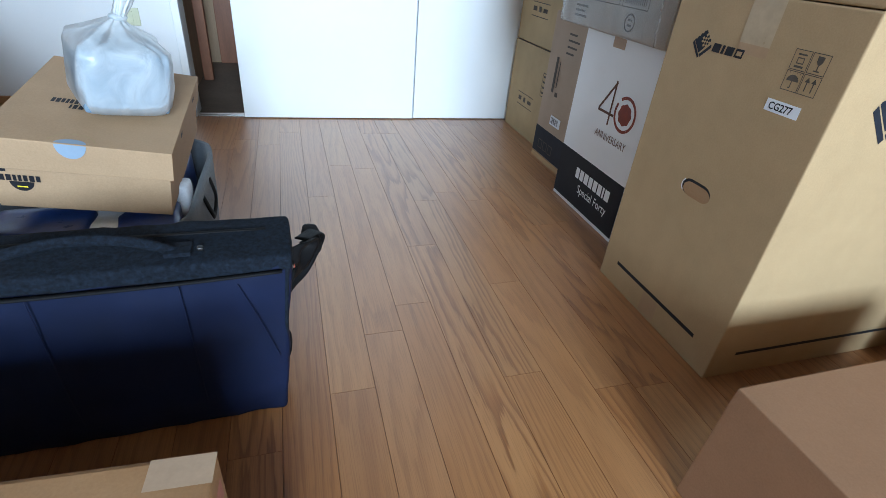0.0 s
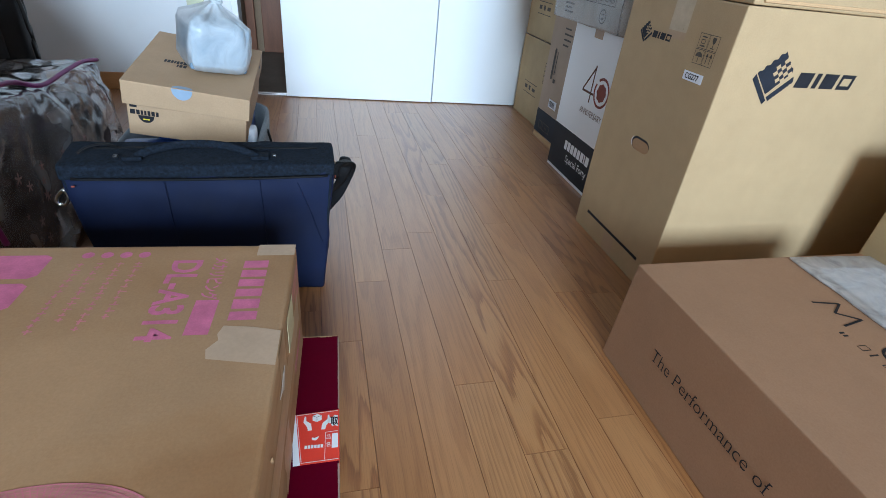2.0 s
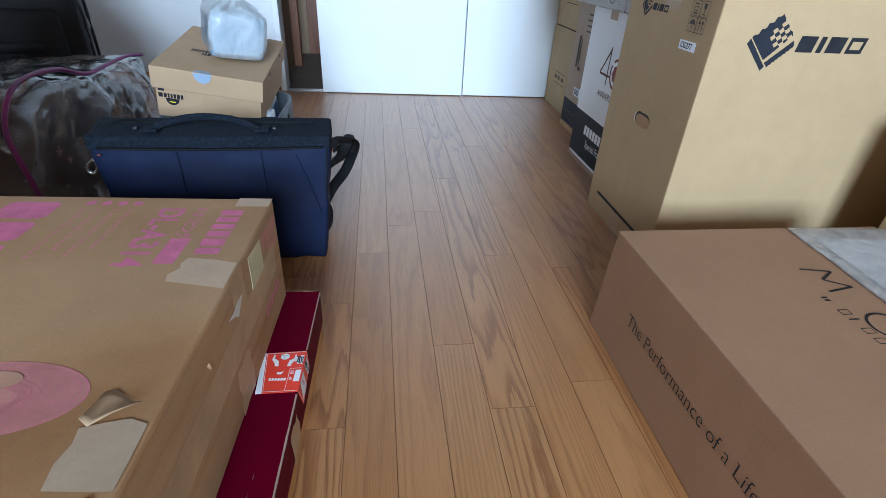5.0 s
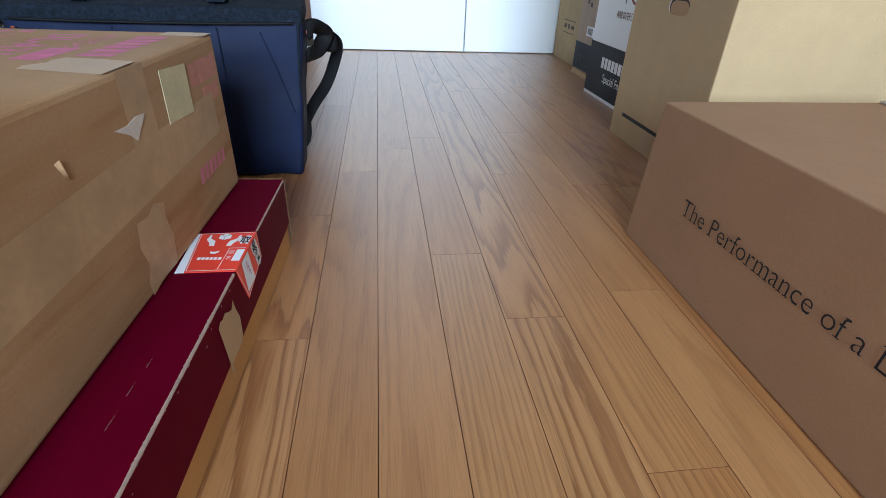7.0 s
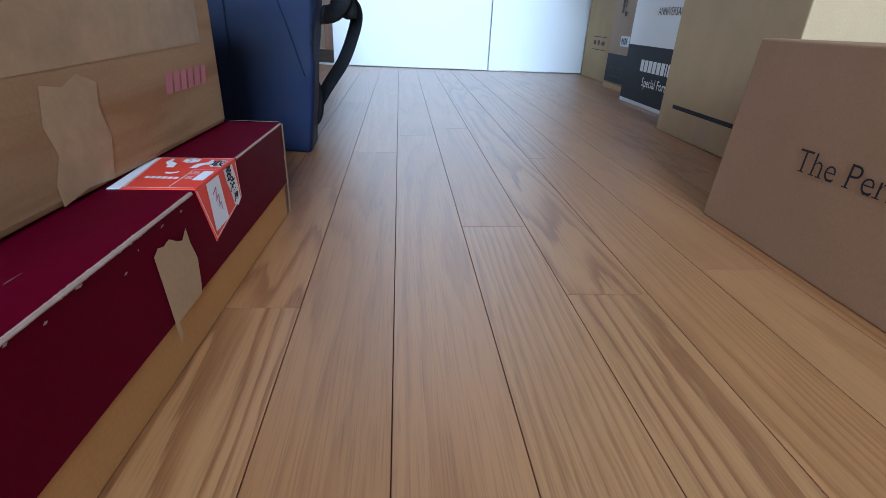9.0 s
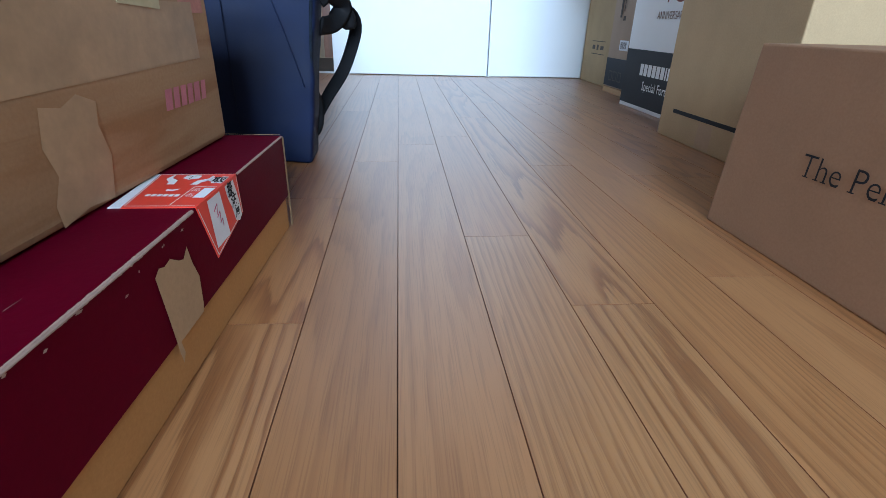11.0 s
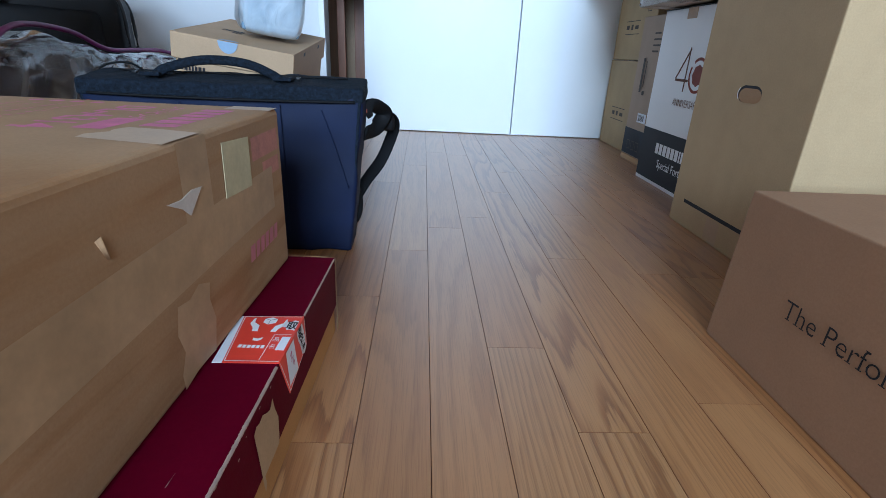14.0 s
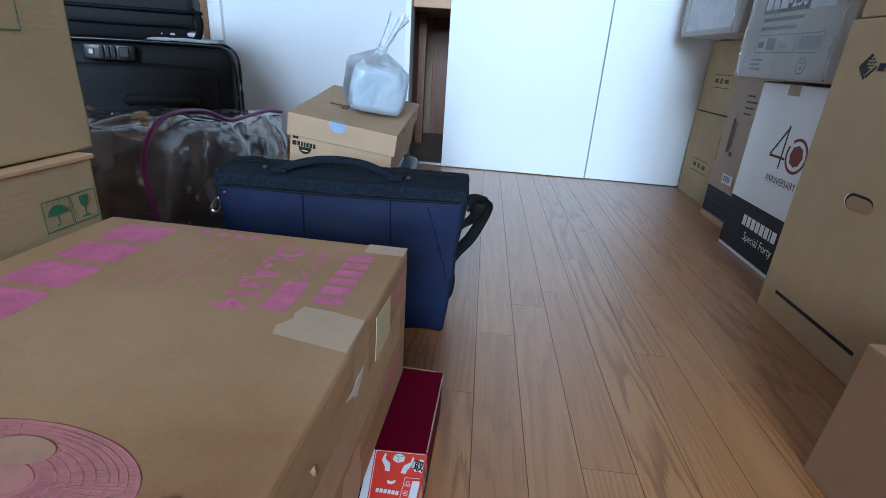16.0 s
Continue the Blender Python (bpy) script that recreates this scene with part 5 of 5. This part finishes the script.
decal("hole_print", ring(SW * 0.46, 0.0, 0.033, 0.002, 20, 15, 165), on("top", (0, 0, SHH), 0.0012), KRAFT_OLD, shoe)

# slots drawn flat, the shade inside them painted black
for y in (0.09, 0.25):
    decal("lid_slot", [rect(y, SHH - 0.016, 0.018, 0.008)], on("east", (SW, 0, 0), 0.0009), BLACK_INK_AND_SHADE, shoe)
decal("lid_print", blocks((0.007, 0.006, 0.003), 0.016, 0.14) + [[(x, y - 0.021) for x, y in b] for b in blocks((0.010, 0.006, 0.005, 0.004, 0.005, 0.006, 0.005), 0.017, 0.1)], on("top", (0.105, 0.14, SHH), 0.0008, 180), BLACK_INK_AND_SHADE, shoe)
decal("front_print", [[(x * 0.011 + 0.012, y * 0.011) for x, y in b] for b in blocks((.9, .6, .4, .4, .5, .6, .5), 1.0, 0.2)] + [rect(0.012, 0.016, 0.014, 0.008)], on("south", (0, 0.0065, 0.050), 0.0014), BLACK_INK_AND_SHADE, shoe)
decal("front_emblem", [[(0.043 + 0.016 * math.cos(a), 0.003 + 0.017 * math.sin(a)) for a in [math.pi + k * math.pi / 12 for k in range(13)]]], on("south", (0, 0.0065, 0.046), 0.0012), BLACK_INK_AND_SHADE, shoe)
decal("front_emblem", [rect(0.036, -0.007, 0.014, 0.0025)], on("south", (0, 0.0065, 0.046), 0.0017), YELLOW_INK, shoe)

pb = thing("plastic_bag", Matrix.Translation((-0.473, 0.722, 0.3905)) @ pose(0, 0, 0, 6.6, 8.2, 24) @ Matrix.Diagonal((0.90, 0.90, 1.02, 1)), "knotted milky plastic bag with a pale blue pack inside", "bag")


def bag_film(grow=1.0):
    bm = bmesh.new()
    n, prof = 60, ((0.0, 0.62, 0), (0.004, 0.86, 0), (0.02, 0.97, 0), (0.05, 1.0, 0), (0.088, 0.99, 0.05), (0.104, 0.93, 0.15), (0.118, 0.66, 0.4), (0.131, 0.34, 0.8), (0.140, 0.14, 1), (0.148, 0.13, 1), (0.165, 0.16, 1), (0.19, 0.20, 1), (0.222, 0.30, 1))
    loops = []
    for z, k, pl in prof:
        row = []
        for i in range(n):
            a = 2 * math.pi * i / n
            c, s = math.cos(a), math.sin(a)
            e = 0.36 if pl < 0.3 else 0.85
            x, y = math.copysign(abs(c) ** e, c) * 0.080 * k * grow, math.copysign(abs(s) ** e, s) * 0.076 * k * grow
            f = 1 + pl * 0.16 * math.sin(a * 11 + z * 40) + 0.10 * noise.noise(Vector((c * 3, s * 3, z * 26))) * (0.5 + pl)
            lean = max(0, z - 0.14) * 0.55
            row.append(bm.verts.new((x * f + lean * 0.8, y * f * (1 if z < 0.16 else 0.55) + lean * 0.25, z + (0.010 * noise.noise(Vector((c * 2, s * 2, z * 20 + 5))) if 0.01 < z < 0.2 else 0) + (0.02 * noise.noise(Vector((c * 4, s * 4, 1))) if z > 0.2 else 0))))
        loops.append(row)
    for a, b in zip(loops, loops[1:]):
        for i in range(n):
            bm.faces.new((a[i], a[(i + 1) % n], b[(i + 1) % n], b[i]))
    bm.faces.new(loops[0][::-1])
    return bm


part("film", bag_film(), POLY_BAG, pb, "crinkled milky film", True)
part("knot", tube([(0.009, -0.006, 0.143), (0.012, 0.0, 0.146), (0.008, 0.008, 0.144), (-0.004, 0.008, 0.142), (-0.008, 0.0, 0.144), (-0.004, -0.008, 0.145)], 0.0055, 8, 0.8, True), POLY_BAG, pb, "tight film knot", True)
part("contents", rbox(-0.070, 0.070, -0.064, 0.064, 0.004, 0.104, 0.008, (8, 8, 8), 0.003, 16, 2), PACK_GREY, pb, "pale blue wrapped pack", True)

# ---- bedding bag ----
bed = thing("bedding_bag", pose(-0.995, 0.655, 0, 0, 0, 1.5), "clear vinyl bedding bag with purple piping and dark quilt", "bag")


def sag(q):
    k = max(0, q.z / 0.34)
    drop = 1 - 0.12 * abs(math.sin(q.y * 3.4 + 0.6)) * k
    return Vector((q.x * (1 - 0.10 * k * k), q.y * (1 - 0.03 * k), q.z * drop))


part("quilt", rbox(-0.19, 0.19, -0.325, 0.325, 0.004, 0.30, 0.07, (12, 22, 8), 0.022, 7.0, 3.0, sag), QUILT, bed, "folded dark floral quilt", True)
part("vinyl_cover", rbox(-0.205, 0.205, -0.375, 0.385, 0.0, 0.374, 0.040, (24, 44, 18), 0.020, 8.0, 8.0, sag), VINYL, bed, "creased clear vinyl cover", True)
part("piping", tube([sag(Vector(p)) for p in ((0.212, -0.380, 0.17), (0.210, -0.384, 0.25), (0.206, -0.372, 0.35), (0.196, -0.27, 0.398), (0.186, -0.10, 0.390), (0.190, 0.02, 0.372), (0.190, 0.16, 0.388), (0.190, 0.29, 0.392), (0.196, 0.38, 0.372))], 0.0052, 8), PURPLE, bed, "purple bound seam", True)
rnd = random.Random(11)
for k in range(26):
    yy, zz = rnd.uniform(-0.28, 0.28), rnd.uniform(0.08, 0.24)
    s = rnd.uniform(0.008, 0.014)
    pet = [(s * (0.6 + 0.4 * math.cos(5 * a)) * math.cos(a), s * (0.6 + 0.4 * math.cos(5 * a)) * math.sin(a)) for a in [2 * math.pi * i / 30 for i in range(30)]]
    decal("flower_print", [pet], on("east", (0.199, yy, zz), 0.002), PETAL, bed)

# ---- suitcase and what lies on it ----
case = thing("suitcase", Matrix.Translation((-1.035, 1.15, 0)) @ pose(0, 0, 0, 0, 0, 24) @ pose(-0.63, 0, 0), "black soft fabric suitcase lying beside the wall", "suitcase")
part("body", rbox(0, 0.63, 0, 0.33, 0.03, 0.505, 0.05, (12, 8, 10), 0.004, 6.0, 2.0), BLACK_CLOTH, case, "", True)
part("front_pocket", rbox(0.05, 0.57, -0.022, 0.04, 0.06, 0.44, 0.025, (12, 4, 10), 0.004, 7.0, 5.0), BLACK_CLOTH, case, "padded front pocket", True)
for yy in (0.012, 0.318):
    part("corner_piping", tube([(0.628, yy, 0.06), (0.632, yy, 0.25), (0.630, yy, 0.44), (0.60, yy, 0.497), (0.54, yy, 0.507), (0.3, yy, 0.508), (0.05, yy, 0.505)], 0.006, 8), BLACK_PLASTIC, case, "glossy black piping", True)
part("carry_handle", tube([(0.30, -0.024, 0.325), (0.32, -0.045, 0.335), (0.40, -0.052, 0.338), (0.48, -0.045, 0.335), (0.50, -0.024, 0.325)], 0.016, 8, 0.7, False, (0, 1, 0)), BLACK_CLOTH, case, "padded black handle", True)
lk = part("combination_lock", rbox(0.205, 0.345, -0.034, -0.005, 0.447, 0.497, 0.008, (4, 2, 3)), BLACK_PLASTIC, case, "black combination lock", True)
part("key_hole", rbox(0.220, 0.237, -0.0375, -0.030, 0.463, 0.481, 0.004), CHROME, lk)
part("slider", rbox(0.302, 0.33, -0.040, -0.030, 0.457, 0.488, 0.003), BLACK_PLASTIC, lk)
for x in (0.252, 0.268, 0.284):
    part("number_dial", rbox(x, x + 0.011, -0.041, -0.030, 0.454, 0.491, 0.004), BLACK_PLASTIC, lk)
    decal("dial_mark", [rect(x + 0.004, 0.470, 0.0025, 0.004)], on("south", (0, -0.041, 0), 0.0006), GREY_CLOTH, lk)
for x in (0.06, 0.56):
    part("foot", rbox(x, x + 0.04, 0.02, 0.31, 0, 0.031, 0.006), BLACK_PLASTIC, case)
lap = thing("laptop_bag", pose(-1.60, 0.92, 0.512, 0, 0, 25), "flat black laptop bag lying on the suitcase", "bag")
part("body", rbox(0, 0.50, -0.03, 0.28, 0.04, 0.15, 0.02, (10, 6, 3), 0.004, 8, 3), BLACK_CLOTH, lap, "", True)
part("zip", tube([(0.0, -0.034, 0.09), (0.25, -0.036, 0.088), (0.50, -0.034, 0.09), (0.505, 0.05, 0.09)], 0.006, 6), STRAP, lap, "black zip", True)
part("base_panel", rbox(0.02, 0.48, -0.02, 0.26, 0.0, 0.042, 0.008, (8, 4, 1), 0.003, 9, 2), STRAP, lap, "", True)
part("strap", tube([(0.49, -0.02, 0.10), (0.515, -0.035, 0.07), (0.51, -0.03, 0.03), (0.495, -0.02, 0.005)], 0.010, 6, 0.3, False, (0, 1, 0)), STRAP, lap, "dangling black strap", True)
fold = thing("folded_cloth", pose(-1.23, 1.09, 0.513, 0, 0, 20), "grey and white folded cloth on the suitcase", "cloth")
part("fold", rbox(-0.11, 0.16, -0.02, 0.14, 0.0, 0.012, 0.005, (10, 6, 1), 0.005, 18, 2), CLOTH_GREY, fold, "", True)
part("fold", rbox(-0.08, 0.10, -0.015, 0.11, 0.014, 0.030, 0.006, (10, 6, 1), 0.006, 20, 7), WHITE_PACK, fold, "pale upper fold", True)

# ---- floor strips ----
KNOWN = {-4: (0.244,), -3: (-0.178, 0.141), -2: (0.341, 1.12), -1: (-0.46, 0.481, 1.36), 0: (0.0, 0.563, 1.325), 1: (-0.16, 0.80), 2: (-0.383, 0.318), 3: (-0.111, 0.605), 4: (0.255, 1.042), 5: (-0.40, 0.243)}
FIGURE = {(-3, True): OAK_FLAME, (-3, False): OAK_STRAIGHT, (-2, False): OAK, (-2, True): OAK, (-1, True): OAK, (-1, False): OAK, (0, True): OAK_STRAIGHT, (0, False): OAK, (1, True): OAK_FLAME, (1, False): OAK_FLAME, (2, True): OAK_STRAIGHT, (3, True): OAK}
rnd = random.Random(21)
strips = []
for k in range(math.floor(WEST / STRIP), math.ceil(EAST / STRIP)):
    cuts = list(KNOWN.get(k, ()))
    y = cuts[0] if cuts else rnd.uniform(-0.3, 0.6)
    if not cuts:
        cuts = [y]
    while cuts[0] > SOUTH + 0.35:
        cuts.insert(0, cuts[0] - rnd.uniform(0.72, 0.98))
    while cuts[-1] < NORTH - 0.35:
        cuts.append(cuts[-1] + rnd.uniform(0.5, 0.95))
    cuts = [SOUTH] + [c for c in cuts if SOUTH + 0.1 < c < NORTH - 0.1] + [NORTH + 0.022]
    strips += [(k, a, b) for a, b in zip(cuts, cuts[1:])]
for k, a, b in strips:
    x0, x1 = max(WEST, k * STRIP + STRIP_X), min(EAST, (k + 1) * STRIP + STRIP_X)
    if x1 - x0 < 0.01:
        continue
    w, ln, c, g = (x1 - x0) / 2, (b - a) / 2, 0.0005, 0.00028
    vs = []
    for z, i in ((-0.014, g), (-0.0004, g), (0.0, c)):
        vs += [(-w + i, -ln + g, z), (w - i, -ln + g, z), (w - i, ln - g, z), (-w + i, ln - g, z)]
    fs = [(8, 9, 10, 11)] + [(i + o, (i + 1) % 4 + o, (i + 1) % 4 + 4 + o, i + 4 + o) for o in (0, 4) for i in range(4)]
    me = bpy.data.meshes.new("floor_board")
    me.from_pydata(vs, [], fs)
    if k == 4 and a < 0.0 < b:
        me.materials.append(OAK_RED)
    elif k < -4 or k > 5:
        me.materials.append(OAK_WARM_LESS_SKY)
    else:
        me.materials.append(FIGURE.get((k, a < -0.05), OAK if rnd.random() < 0.35 else OAK_FLAME))
    me.materials.append(RED_WOOD)
    for f in me.polygons[1:]:
        f.material_index = 1
    ob = new("floor_board", me)
    ob.location = ((x0 + x1) / 2, (a + b) / 2, 0)
    ob.parent = floor
